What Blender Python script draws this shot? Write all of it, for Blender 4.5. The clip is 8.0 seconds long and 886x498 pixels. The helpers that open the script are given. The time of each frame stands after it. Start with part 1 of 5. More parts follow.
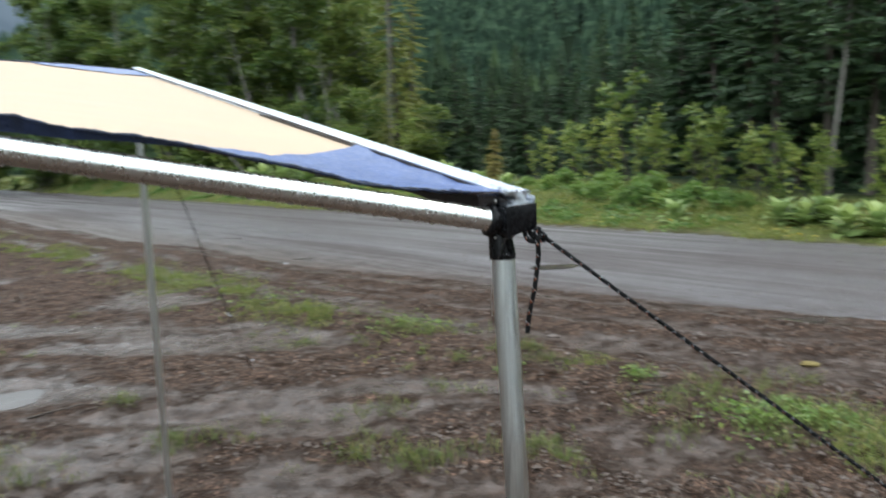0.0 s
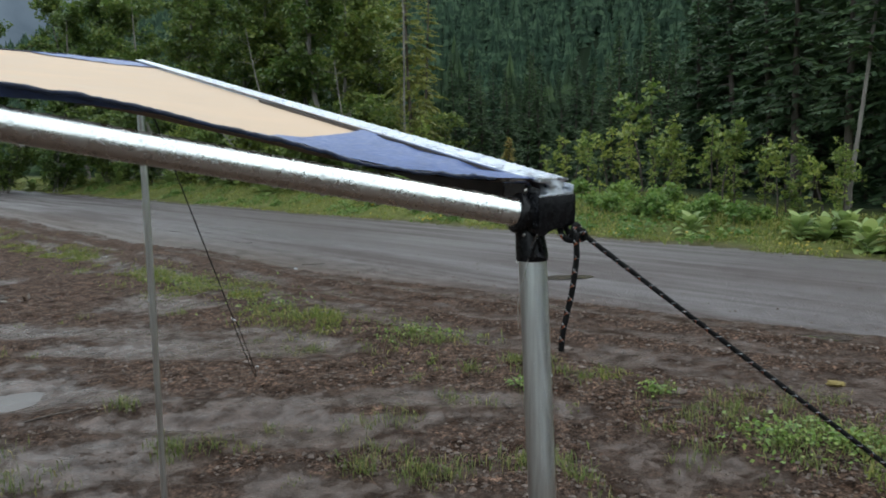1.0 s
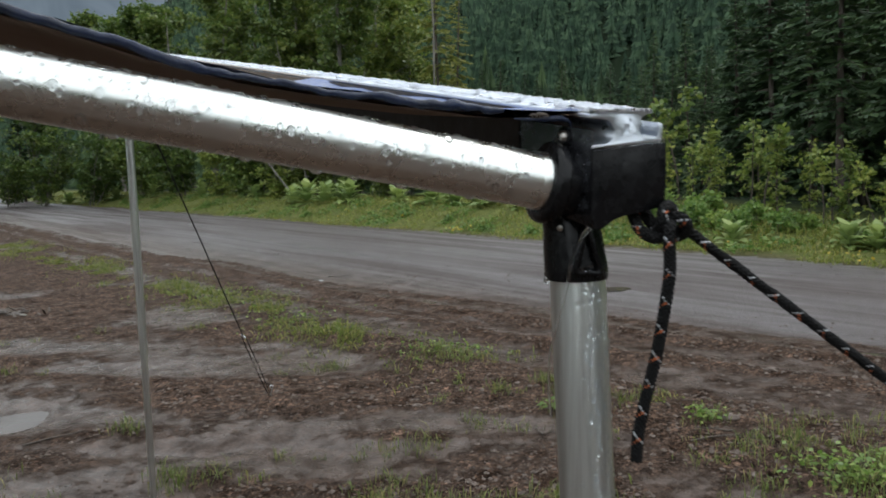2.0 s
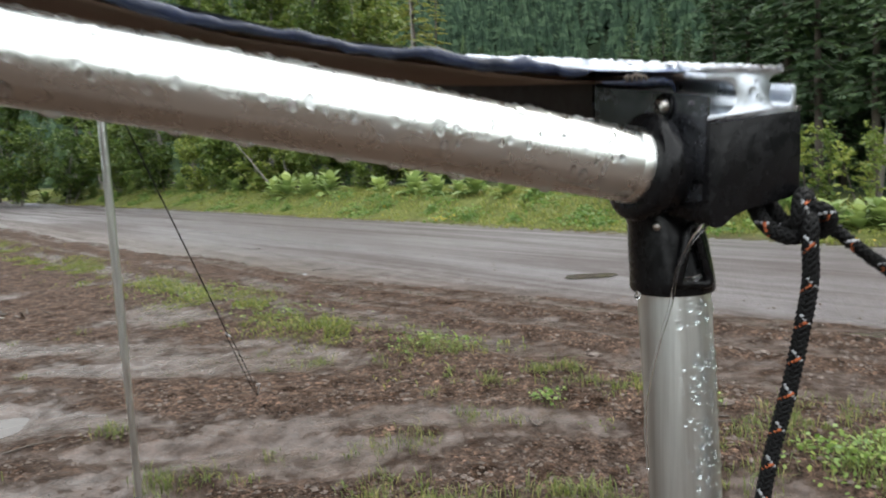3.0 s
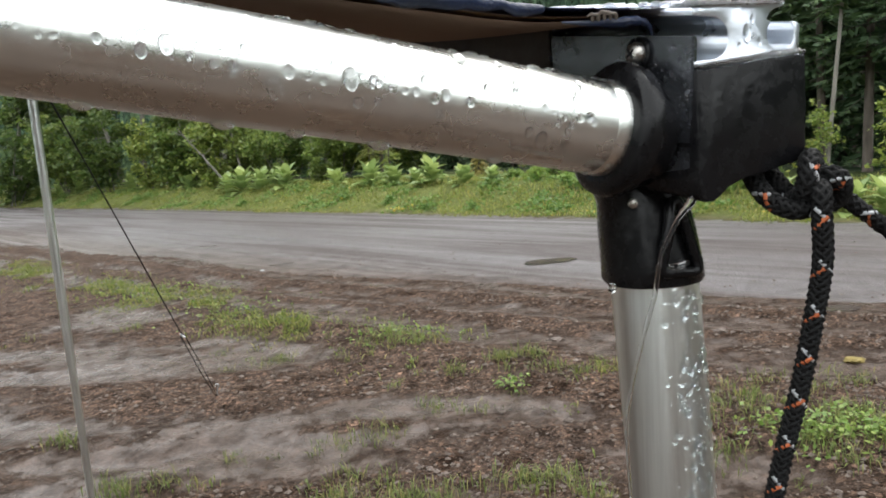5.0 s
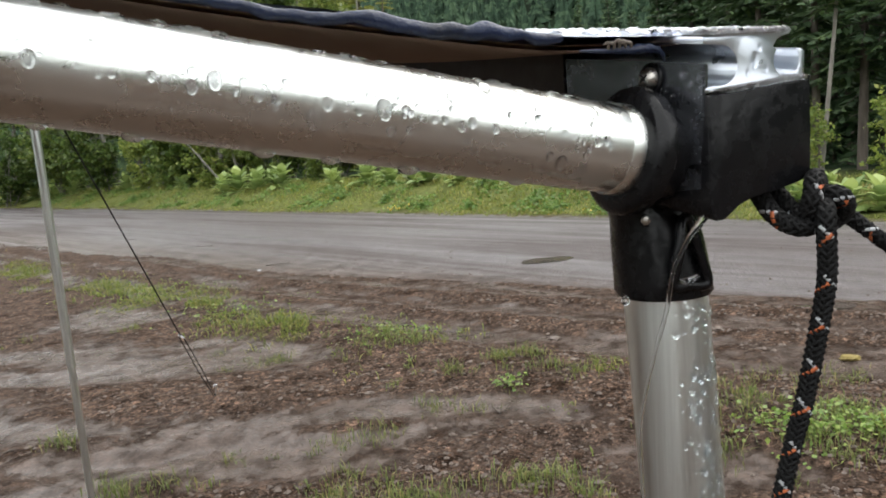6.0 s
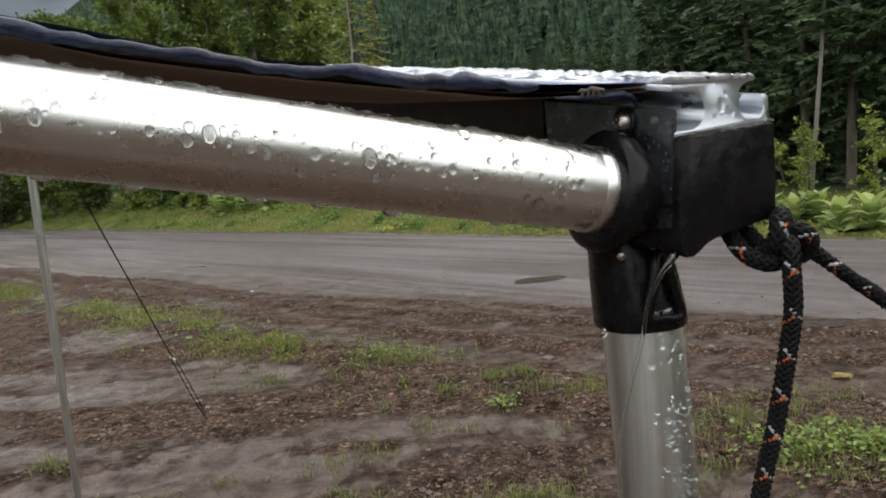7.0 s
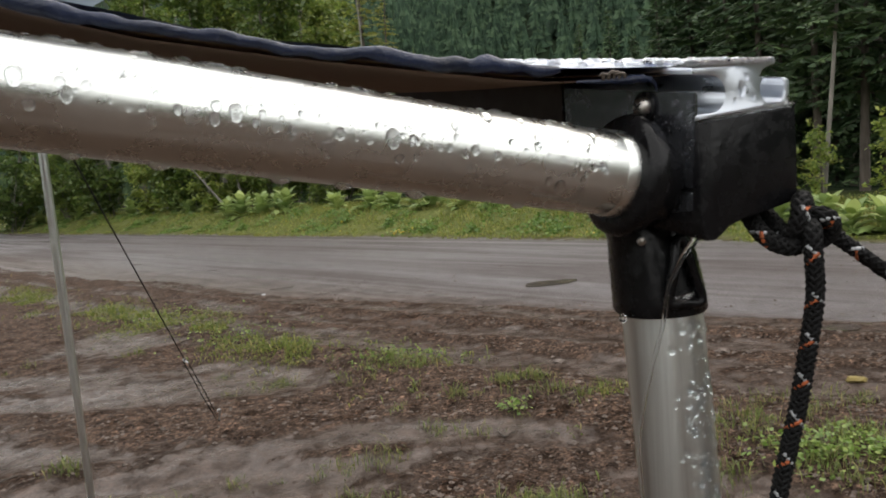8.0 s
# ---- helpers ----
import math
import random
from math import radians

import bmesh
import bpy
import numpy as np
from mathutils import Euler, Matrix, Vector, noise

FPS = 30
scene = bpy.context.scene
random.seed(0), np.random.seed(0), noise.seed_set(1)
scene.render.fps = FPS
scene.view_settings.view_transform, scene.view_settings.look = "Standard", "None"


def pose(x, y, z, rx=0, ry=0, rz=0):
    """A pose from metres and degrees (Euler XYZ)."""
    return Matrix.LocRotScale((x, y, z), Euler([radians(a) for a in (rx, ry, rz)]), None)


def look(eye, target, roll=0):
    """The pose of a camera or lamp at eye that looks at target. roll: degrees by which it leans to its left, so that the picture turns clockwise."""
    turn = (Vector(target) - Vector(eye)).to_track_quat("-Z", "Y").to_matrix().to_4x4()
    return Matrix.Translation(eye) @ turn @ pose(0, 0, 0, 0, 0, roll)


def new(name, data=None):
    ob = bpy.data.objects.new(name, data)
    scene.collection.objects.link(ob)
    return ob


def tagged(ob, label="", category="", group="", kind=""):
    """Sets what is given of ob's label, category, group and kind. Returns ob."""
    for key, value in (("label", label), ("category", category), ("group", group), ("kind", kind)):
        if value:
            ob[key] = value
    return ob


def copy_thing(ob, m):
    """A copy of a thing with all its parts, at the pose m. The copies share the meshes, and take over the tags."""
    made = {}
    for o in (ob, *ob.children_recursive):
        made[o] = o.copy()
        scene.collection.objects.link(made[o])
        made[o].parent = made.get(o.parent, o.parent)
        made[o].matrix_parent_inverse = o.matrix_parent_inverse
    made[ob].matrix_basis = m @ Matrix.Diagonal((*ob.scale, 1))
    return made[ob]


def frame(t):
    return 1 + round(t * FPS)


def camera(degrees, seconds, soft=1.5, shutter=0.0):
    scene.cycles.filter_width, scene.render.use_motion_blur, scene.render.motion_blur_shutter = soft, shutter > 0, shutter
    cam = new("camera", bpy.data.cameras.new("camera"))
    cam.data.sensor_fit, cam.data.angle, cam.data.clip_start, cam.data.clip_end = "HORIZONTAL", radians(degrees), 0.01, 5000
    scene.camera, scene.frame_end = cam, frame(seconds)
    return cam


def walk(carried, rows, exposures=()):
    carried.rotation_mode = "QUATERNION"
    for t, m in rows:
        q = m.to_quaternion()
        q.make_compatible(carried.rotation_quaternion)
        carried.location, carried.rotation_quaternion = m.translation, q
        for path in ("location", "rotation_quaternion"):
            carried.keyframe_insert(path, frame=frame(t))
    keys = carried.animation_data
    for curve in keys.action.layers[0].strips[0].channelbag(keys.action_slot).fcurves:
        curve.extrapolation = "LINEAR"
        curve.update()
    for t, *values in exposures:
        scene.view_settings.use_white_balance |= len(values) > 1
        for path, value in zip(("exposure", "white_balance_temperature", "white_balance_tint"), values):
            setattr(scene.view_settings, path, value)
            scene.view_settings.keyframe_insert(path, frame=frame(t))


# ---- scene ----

DEG = 61.8
PATH = [
    (0, (0.0383, -0.6684, 1.6911), (-0.0308, 1.3103, 1.4081), -2.58),
    (0.1, (0.0691, -0.6585, 1.7021), (-0.0728, 1.3172, 1.4251), -2.40),
    (0.2, (0.0934, -0.6453, 1.7130), (-0.0904, 1.3277, 1.4420), -2.23),
    (0.3, (0.1018, -0.6352, 1.7124), (-0.1171, 1.3350, 1.4474), -2.06),
    (0.4, (0.0936, -0.6241, 1.7078), (-0.1449, 1.3447, 1.4488), -1.88),
    (0.5, (0.0779, -0.6124, 1.6946), (-0.1659, 1.3565, 1.4416), -1.71),
    (1, (0.0262, -0.5090, 1.6573), (-0.0736, 1.4717, 1.3987), -1.59),
    (1.5, (0.0585, -0.2886, 1.6239), (-0.0906, 1.6930, 1.3988), -2.35),
    (1.7, (0.0558, -0.1978, 1.6037), (-0.1272, 1.7811, 1.3795), -1.95),
    (2.8, (0.0137, -0.0655, 1.6065), (-0.1506, 1.9128, 1.3635), -2.85),
    (3, (0.0074, -0.0339, 1.6031), (-0.1322, 1.9448, 1.3474), -3.37),
    (3.5, (0.0126, 0.0240, 1.5854), (-0.0145, 1.9954, 1.2489), -4.53),
    (4, (0.0193, 0.0315, 1.5844), (0.0052, 2.0048, 1.2588), -4.83),
    (4.5, (0.0173, 0.0274, 1.5894), (-0.0196, 2.0059, 1.2996), -4.95),
    (6, (0.0056, 0.0146, 1.6030), (-0.0183, 1.9926, 1.3079), -5.18),
    (6.5, (0.0038, 0.0044, 1.6076), (-0.0198, 1.9882, 1.3546), -5.10),
    (7, (0.0093, 0.0043, 1.6100), (0.0083, 1.9892, 1.3650), -5.36),
    (7.5, (0.0105, 0.0022, 1.6083), (0.0042, 1.9875, 1.3663), -5.47),
    (8, (0.0051, 0.0024, 1.6038), (-0.0227, 1.9888, 1.3720), -5.49),
]
cam = camera(DEG, 8.0, soft=1.8, shutter=0.5)
walk(cam, [(t, look(eye, target, roll)) for t, eye, target, roll in PATH],
     exposures=[(0.0, 0.05, 5750, 4), (0.5, -0.5, 5700, 3), (1.0, -0.5, 5750, 4), (1.7, -0.58, 5950, 6), (3.0, 0.32, 6200, 8), (3.4, 0.42, 6250, 8), (4.0, 0.9, 6250, 8), (4.5, 0.46, 6250, 8), (6.0, 0.25, 6350, 9), (6.5, -0.24, 6450, 10), (8.0, -0.26, 6550, 11)])

# ---- daylight under a rain cloud ----
world = bpy.data.worlds.new("overcast")
world.use_nodes = True
scene.world = world
wn, wl = world.node_tree.nodes, world.node_tree.links
wn.clear()
sky = wn.new("ShaderNodeTexSky")
sky.sky_type = 'NISHITA'
sky.sun_disc = False
sky.sun_elevation = radians(48)
sky.sun_rotation = radians(60)
sky.dust_density = 4.0
sky_bg = wn.new("ShaderNodeBackground")
sky_bg.inputs["Strength"].default_value = 0.06
wl.new(sky.outputs[0], sky_bg.inputs["Color"])
cloud_bg = wn.new("ShaderNodeBackground")
cloud_bg.inputs["Color"].default_value = (1.0, 0.99, 0.945, 1)
cloud_bg.inputs["Strength"].default_value = 2.1
sky_sum = wn.new("ShaderNodeAddShader")
wout = wn.new("ShaderNodeOutputWorld")
wl.new(sky_bg.outputs[0], sky_sum.inputs[0])
wl.new(cloud_bg.outputs[0], sky_sum.inputs[1])
wl.new(sky_sum.outputs[0], wout.inputs[0])
sun_data = bpy.data.lights.new("sun", 'SUN')
sun_data.energy, sun_data.angle, sun_data.color = 0.9, radians(25), (1.0, 0.96, 0.9)
sun = new("sun", sun_data)
sun.matrix_world = look((0, 0, 30), (-20, -12, 0))


# ---- materials ----
def nodes_of(name):
    m = bpy.data.materials.new(name)
    m.use_nodes = True
    nt = m.node_tree
    return m, nt, nt.nodes["Principled BSDF"]


def ramp(nt, fac, stops):
    r = nt.nodes.new("ShaderNodeValToRGB")
    while len(r.color_ramp.elements) < len(stops):
        r.color_ramp.elements.new(0.5)
    for e, (p, c) in zip(r.color_ramp.elements, stops):
        e.position, e.color = p, (*c, 1)
    nt.links.new(fac, r.inputs["Fac"])
    return r.outputs["Color"]


def noise_of(nt, scale, detail=6.0, rough=0.55, distort=0.0, vec=None):
    n = nt.nodes.new("ShaderNodeTexNoise")
    n.inputs["Scale"].default_value, n.inputs["Detail"].default_value = scale, detail
    n.inputs["Roughness"].default_value, n.inputs["Distortion"].default_value = rough, distort
    if vec is None:
        c = nt.nodes.new("ShaderNodeTexCoord")
        vec = c.outputs["Object"]
    nt.links.new(vec, n.inputs["Vector"])
    return n.outputs["Fac"]


def mix_col(nt, fac, a, b, mode='MIX'):
    m = nt.nodes.new("ShaderNodeMix")
    m.data_type, m.blend_type = 'RGBA', mode
    for sock, v in ((m.inputs["Factor"], fac), (m.inputs["A"], a), (m.inputs["B"], b)):
        if isinstance(v, (int, float)):
            sock.default_value = v
        elif isinstance(v, tuple):
            sock.default_value = (*v, 1)
        else:
            nt.links.new(v, sock)
    return m.outputs["Result"]


def span(nt, fac, lo, hi, a=0.0, b=1.0):
    m = nt.nodes.new("ShaderNodeMapRange")
    for k, v in zip(("From Min", "From Max", "To Min", "To Max"), (lo, hi, a, b)):
        m.inputs[k].default_value = v
    nt.links.new(fac, m.inputs["Value"])
    return m.outputs["Result"]


def bump_of(nt, bsdf, height, strength, dist):
    b = nt.nodes.new("ShaderNodeBump")
    b.inputs["Strength"].default_value, b.inputs["Distance"].default_value = strength, dist
    nt.links.new(height, b.inputs["Height"])
    nt.links.new(b.outputs["Normal"], bsdf.inputs["Normal"])


def plain(name, lo, hi, scale, rough, metal=0.0, bump=0.0, bump_scale=None, rough_var=0.1, bump_dist=0.001, stretch=None):
    m, nt, b = nodes_of(name)
    vec = None
    if stretch:
        c = nt.nodes.new("ShaderNodeTexCoord")
        mp = nt.nodes.new("ShaderNodeMapping")
        mp.inputs["Scale"].default_value = stretch
        nt.links.new(c.outputs["Object"], mp.inputs["Vector"])
        vec = mp.outputs["Vector"]
    f = noise_of(nt, scale, vec=vec)
    nt.links.new(ramp(nt, f, [(0.3, lo), (0.7, hi)]), b.inputs["Base Color"])
    nt.links.new(span(nt, noise_of(nt, scale * 2.7, vec=vec), 0.3, 0.7, rough - rough_var, rough + rough_var), b.inputs["Roughness"])
    b.inputs["Metallic"].default_value = metal
    if bump:
        bump_of(nt, b, noise_of(nt, bump_scale or scale * 4, vec=vec), bump, bump_dist)
    return m


def leafy(name, stops, rough=0.45, thin=0.35):
    """Foliage: every leaf its own shade, with light passing through."""
    m, nt, b = nodes_of(name)
    g = nt.nodes.new("ShaderNodeNewGeometry")
    col = ramp(nt, g.outputs["Random Per Island"], stops)
    info = nt.nodes.new("ShaderNodeObjectInfo")
    hue = nt.nodes.new("ShaderNodeHueSaturation")
    nt.links.new(span(nt, info.outputs["Random"], 0, 1, 0.75, 1.2), hue.inputs["Value"])
    nt.links.new(span(nt, info.outputs["Random"], 0, 1, 0.515, 0.485), hue.inputs["Hue"])
    nt.links.new(col, hue.inputs["Color"])
    nt.links.new(hue.outputs["Color"], b.inputs["Base Color"])
    b.inputs["Roughness"].default_value = rough
    t = nt.nodes.new("ShaderNodeBsdfTranslucent")
    nt.links.new(hue.outputs["Color"], t.inputs["Color"])
    mx = nt.nodes.new("ShaderNodeMixShader")
    mx.inputs["Fac"].default_value = thin
    nt.links.new(b.outputs[0], mx.inputs[1])
    nt.links.new(t.outputs[0], mx.inputs[2])
    nt.links.new(mx.outputs[0], nt.nodes["Material Output"].inputs["Surface"])
    return m


def road_vector(nt, pos, across, along):
    """Coordinates that run across and along the road, scaled apart."""
    out = nt.nodes.new("ShaderNodeCombineXYZ")
    for k, w in enumerate(((0.714 * across, 0.70 * across, 0), (-0.70 * along, 0.714 * along, 0))):
        d = nt.nodes.new("ShaderNodeVectorMath")
        d.operation = 'DOT_PRODUCT'
        d.inputs[1].default_value = w
        nt.links.new(pos, d.inputs[0])
        nt.links.new(d.outputs["Value"], out.inputs[k])
    return out.outputs[0]


def ground_material():
    m, nt, b = nodes_of("wet_mud_and_gravel")
    c = nt.nodes.new("ShaderNodeTexCoord")
    pos = c.outputs["Object"]
    silt = nt.nodes.new("ShaderNodeAttribute")
    silt.attribute_name = "silt"
    ragged = nt.nodes.new("ShaderNodeMath")
    ragged.operation = 'ADD'
    nt.links.new(span(nt, silt.outputs["Fac"], 0, 1, 0.20, 0.56), ragged.inputs[0])
    nt.links.new(span(nt, noise_of(nt, 9.0, 9, 0.74, 0.4, pos), 0.25, 0.75, -0.04, 0.32), ragged.inputs[1])
    bands = ragged.outputs[0]
    mid = noise_of(nt, 5.0, 7, 0.65, 0.2, pos)
    fine = noise_of(nt, 42.0, 5, 0.7, 0.0, pos)
    v = nt.nodes.new("ShaderNodeTexVoronoi")
    v.inputs["Scale"].default_value = 48
    nt.links.new(pos, v.inputs["Vector"])
    mud = ramp(nt, bands, [(0.36, (0.078, 0.055, 0.042)), (0.50, (0.080, 0.058, 0.046)), (0.62, (0.073, 0.055, 0.046))])
    dark = ramp(nt, mid, [(0.36, (0.42, 0.38, 0.35)), (0.50, (0.9, 0.9, 0.9)), (0.66, (1.25, 1.2, 1.18))])
    col = mix_col(nt, 0.9, mud, dark, 'MULTIPLY')
    grit = ramp(nt, v.outputs["Color"], [(0.0, (0.25, 0.23, 0.23)), (0.6, (0.95, 0.92, 0.90)), (0.85, (1.8, 1.7, 1.65)), (1.0, (3.0, 2.8, 2.7))])
    gritty = span(nt, bands, 0.44, 0.60, 0.95, 0.12)
    col = mix_col(nt, gritty, col, mix_col(nt, 1.0, col, grit, 'MULTIPLY'))
    specks = noise_of(nt, 75.0, 3, 0.75, 0.0, pos)
    rugged = span(nt, bands, 0.44, 0.62, 0.95, 0.25)
    col = mix_col(nt, rugged, col, ramp(nt, specks, [(0.36, (0.30, 0.28, 0.27)), (0.50, (0.95, 0.95, 0.95)), (0.62, (1.7, 1.65, 1.6))]), 'MULTIPLY')
    clods = noise_of(nt, 19.0, 4, 0.7, 0.3, pos)
    col = mix_col(nt, rugged, col, ramp(nt, clods, [(0.38, (0.42, 0.40, 0.38)), (0.52, (1.05, 1.05, 1.05)), (0.7, (1.3, 1.25, 1.2))]), 'MULTIPLY')
    # mossy soil where the verge begins
    sep = nt.nodes.new("ShaderNodeVectorMath")
    sep.operation = 'DOT_PRODUCT'
    sep.inputs[1].default_value = (0.714, 0.70, 0)
    nt.links.new(pos, sep.inputs[0])
    verge = span(nt, sep.outputs["Value"], 10.6, 11.6)
    soil = ramp(nt, mid, [(0.35, (0.07, 0.085, 0.025)), (0.65, (0.13, 0.14, 0.045))])
    col = mix_col(nt, verge, col, soil)
    # Past the verge, near-black green puts the shade between trees into the ground
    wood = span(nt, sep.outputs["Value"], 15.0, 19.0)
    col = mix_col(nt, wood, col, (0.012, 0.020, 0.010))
    nt.links.new(col, b.inputs["Base Color"])
    rough = nt.nodes.new("ShaderNodeMath")
    rough.operation = 'MAXIMUM'
    nt.links.new(span(nt, bands, 0.50, 0.76, 0.62, 0.16), rough.inputs[0])
    nt.links.new(span(nt, sep.outputs["Value"], 10.4, 11.4, 0.0, 0.95), rough.inputs[1])
    nt.links.new(rough.outputs[0], b.inputs["Roughness"])
    film = nt.nodes.new("ShaderNodeMath")
    film.operation = 'MULTIPLY'
    nt.links.new(span(nt, bands, 0.52, 0.78, 0.04, 0.17), film.inputs[0])
    nt.links.new(span(nt, mid, 0.40, 0.55, 0.35, 1.0), film.inputs[1])
    nt.links.new(film.outputs[0], b.inputs["Specular IOR Level"])
    add = nt.nodes.new("ShaderNodeMath")
    add.operation = 'MULTIPLY_ADD'
    add.inputs[1].default_value = 0.6
    nt.links.new(v.outputs["Distance"], add.inputs[0])
    nt.links.new(fine, add.inputs[2])
    relief = nt.nodes.new("ShaderNodeMath")
    relief.operation = 'MULTIPLY'
    nt.links.new(add.outputs[0], relief.inputs[0])
    nt.links.new(span(nt, bands, 0.44, 0.62, 1.0, 0.10), relief.inputs[1])
    bump_of(nt, b, relief.outputs[0], 0.9, 0.022)
    return m


def road_material():
    m, nt, b = nodes_of("wet_gravel_road")
    c = nt.nodes.new("ShaderNodeTexCoord")
    pos = c.outputs["Object"]
    tracks = noise_of(nt, 1.0, 6, 0.6, 0.5, road_vector(nt, pos, 1.7, 0.10))
    mid = noise_of(nt, 3.0, 6, 0.6, 0.0, pos)
    v = nt.nodes.new("ShaderNodeTexVoronoi")
    v.inputs["Scale"].default_value = 34
    nt.links.new(pos, v.inputs["Vector"])
    col = ramp(nt, tracks, [(0.34, (0.066, 0.055, 0.052)), (0.5, (0.092, 0.080, 0.081)), (0.66, (0.118, 0.108, 0.114))])
    col = mix_col(nt, 0.5, col, ramp(nt, mid, [(0.3, (0.62, 0.6, 0.58)), (0.7, (1.2, 1.2, 1.2))]), 'MULTIPLY')
    col = mix_col(nt, 0.4, col, ramp(nt, v.outputs["Color"], [(0.0, (0.4, 0.4, 0.4)), (0.8, (1.3, 1.3, 1.3)), (1.0, (2.2, 2.2, 2.2))]), 'MULTIPLY')
    dot = nt.nodes.new("ShaderNodeVectorMath")
    dot.operation = 'DOT_PRODUCT'
    dot.inputs[1].default_value = (0.714, 0.70, 0)
    nt.links.new(pos, dot.inputs[0])
    edge = nt.nodes.new("ShaderNodeMath")
    edge.operation = 'MULTIPLY_ADD'
    edge.inputs[1].default_value = 1.6
    nt.links.new(mid, edge.inputs[0])
    nt.links.new(dot.outputs["Value"], edge.inputs[2])
    spill = ramp(nt, mid, [(0.38, (0.030, 0.020, 0.015)), (0.62, (0.095, 0.070, 0.058))])
    col = mix_col(nt, span(nt, edge.outputs[0], 6.2, 7.4), spill, col)
    nt.links.new(col, b.inputs["Base Color"])
    nt.links.new(span(nt, tracks, 0.36, 0.66, 0.58, 0.28), b.inputs["Roughness"])
    nt.links.new(span(nt, tracks, 0.42, 0.66, 0.12, 0.50), b.inputs["Specular IOR Level"])
    bump_of(nt, b, v.outputs["Distance"], 0.6, 0.012)
    return m


def aluminium(name, rough, tint, along):
    m, nt, b = nodes_of(name)
    c = nt.nodes.new("ShaderNodeTexCoord")
    mp = nt.nodes.new("ShaderNodeMapping")
    mp.inputs["Scale"].default_value = along
    nt.links.new(c.outputs["Object"], mp.inputs["Vector"])
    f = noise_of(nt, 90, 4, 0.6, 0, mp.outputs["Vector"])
    # Legs get stretched light-dark streaks, painted reflections in the base colour; others plain blotches.
    sheen_streaks = along[2] < 0.5
    smear_and_sheen = noise_of(nt, 130 if sheen_streaks else 14, 5, 0.6, 0.3, mp.outputs["Vector"] if sheen_streaks else None)
    lo = tuple(x * (0.62 if sheen_streaks else 0.86) for x in tint)
    nt.links.new(ramp(nt, smear_and_sheen, [(0.3, lo), (0.65, tint)]), b.inputs["Base Color"])
    b.inputs["Metallic"].default_value = 1.0
    nt.links.new(span(nt, f, 0.3, 0.7, rough - 0.05, rough + 0.07), b.inputs["Roughness"])
    bump_of(nt, b, f, 0.05, 0.0003)
    return m


def canvas_material():
    m, nt, b = nodes_of("tan_canvas")
    w = nt.nodes.new("ShaderNodeTexWave")
    w.inputs["Scale"].default_value, w.inputs["Distortion"].default_value = 260, 1.0
    c = nt.nodes.new("ShaderNodeTexCoord")
    nt.links.new(c.outputs["Object"], w.inputs["Vector"])
    f = noise_of(nt, 5, 6, 0.6, 0.4)
    nt.links.new(ramp(nt, f, [(0.3, (0.41, 0.30, 0.20)), (0.7, (0.50, 0.37, 0.255))]), b.inputs["Base Color"])
    nt.links.new(span(nt, f, 0.3, 0.7, 0.55, 0.8), b.inputs["Roughness"])
    bump_of(nt, b, w.outputs["Fac"], 0.1, 0.0004)
    return m


def water_material(name, rough=0.0):
    m, nt, b = nodes_of(name)
    b.inputs["Base Color"].default_value = (0.97, 0.98, 1.0, 1)
    b.inputs["Roughness"].default_value = rough
    b.inputs["Transmission Weight"].default_value = 1.0
    b.inputs["IOR"].default_value = 1.333
    return m


def puddle_material():
    m, nt, b = nodes_of("muddy_water")
    f = noise_of(nt, 1.2, 4)
    nt.links.new(ramp(nt, f, [(0.3, (0.05, 0.04, 0.034)), (0.7, (0.07, 0.058, 0.052))]), b.inputs["Base Color"])
    b.inputs["Roughness"].default_value = 0.12
    b.inputs["Specular IOR Level"].default_value = 0.09
    bump_of(nt, b, noise_of(nt, 16, 2), 0.03, 0.01)
    return m


def bark(name, lo, hi):
    return plain(name, lo, hi, 6.0, 0.85, bump=0.6, bump_scale=18, bump_dist=0.02, stretch=(1, 1, 0.3))


MUD, ROAD, PUDDLE = ground_material(), road_material(), puddle_material()
ARM_METAL = aluminium("satin_aluminium_tube", 0.27, (0.83, 0.85, 0.82), (1, 1, 1))
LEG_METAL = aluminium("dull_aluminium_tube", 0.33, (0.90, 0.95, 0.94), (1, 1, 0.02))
BEAM_METAL = aluminium("wet_aluminium_extrusion", 0.30, (0.66, 0.70, 0.76), (1, 1, 1))
PLATE_METAL = plain("dark_painted_plate", (0.085, 0.09, 0.105), (0.17, 0.18, 0.20), 60, 0.22, metal=0.85, bump=0.2, bump_scale=150)
SCREW_METAL = plain("screw_steel", (0.35, 0.33, 0.30), (0.6, 0.58, 0.55), 300, 0.3, metal=1.0, bump=0.2)
PLASTIC = plain("black_moulded_plastic", (0.004, 0.004, 0.0045), (0.008, 0.008, 0.009), 70, 0.24, bump=0.35, bump_scale=170, bump_dist=0.0008, rough_var=0.16)
PLASTIC.node_tree.nodes["Principled BSDF"].inputs["Specular IOR Level"].default_value = 0.20
CANVAS = canvas_material()
NAVY = plain("wet_navy_webbing", (0.030, 0.058, 0.17), (0.060, 0.100, 0.27), 40, 0.42, bump=0.5, bump_scale=60, bump_dist=0.003)
HEM = plain("wet_black_navy_binding", (0.005, 0.008, 0.018), (0.014, 0.022, 0.055), 60, 0.36, bump=0.9, bump_scale=230, bump_dist=0.0015)
HEM.node_tree.nodes["Principled BSDF"].inputs["Specular IOR Level"].default_value = 0.3
# Near-black brown: the shade beneath the cloth put into a strip's colour
SHADE_STRIP = plain("shade_brown", (0.018, 0.013, 0.010), (0.034, 0.025, 0.018), 40, 0.6, bump=0.4, bump_scale=120, bump_dist=0.001)
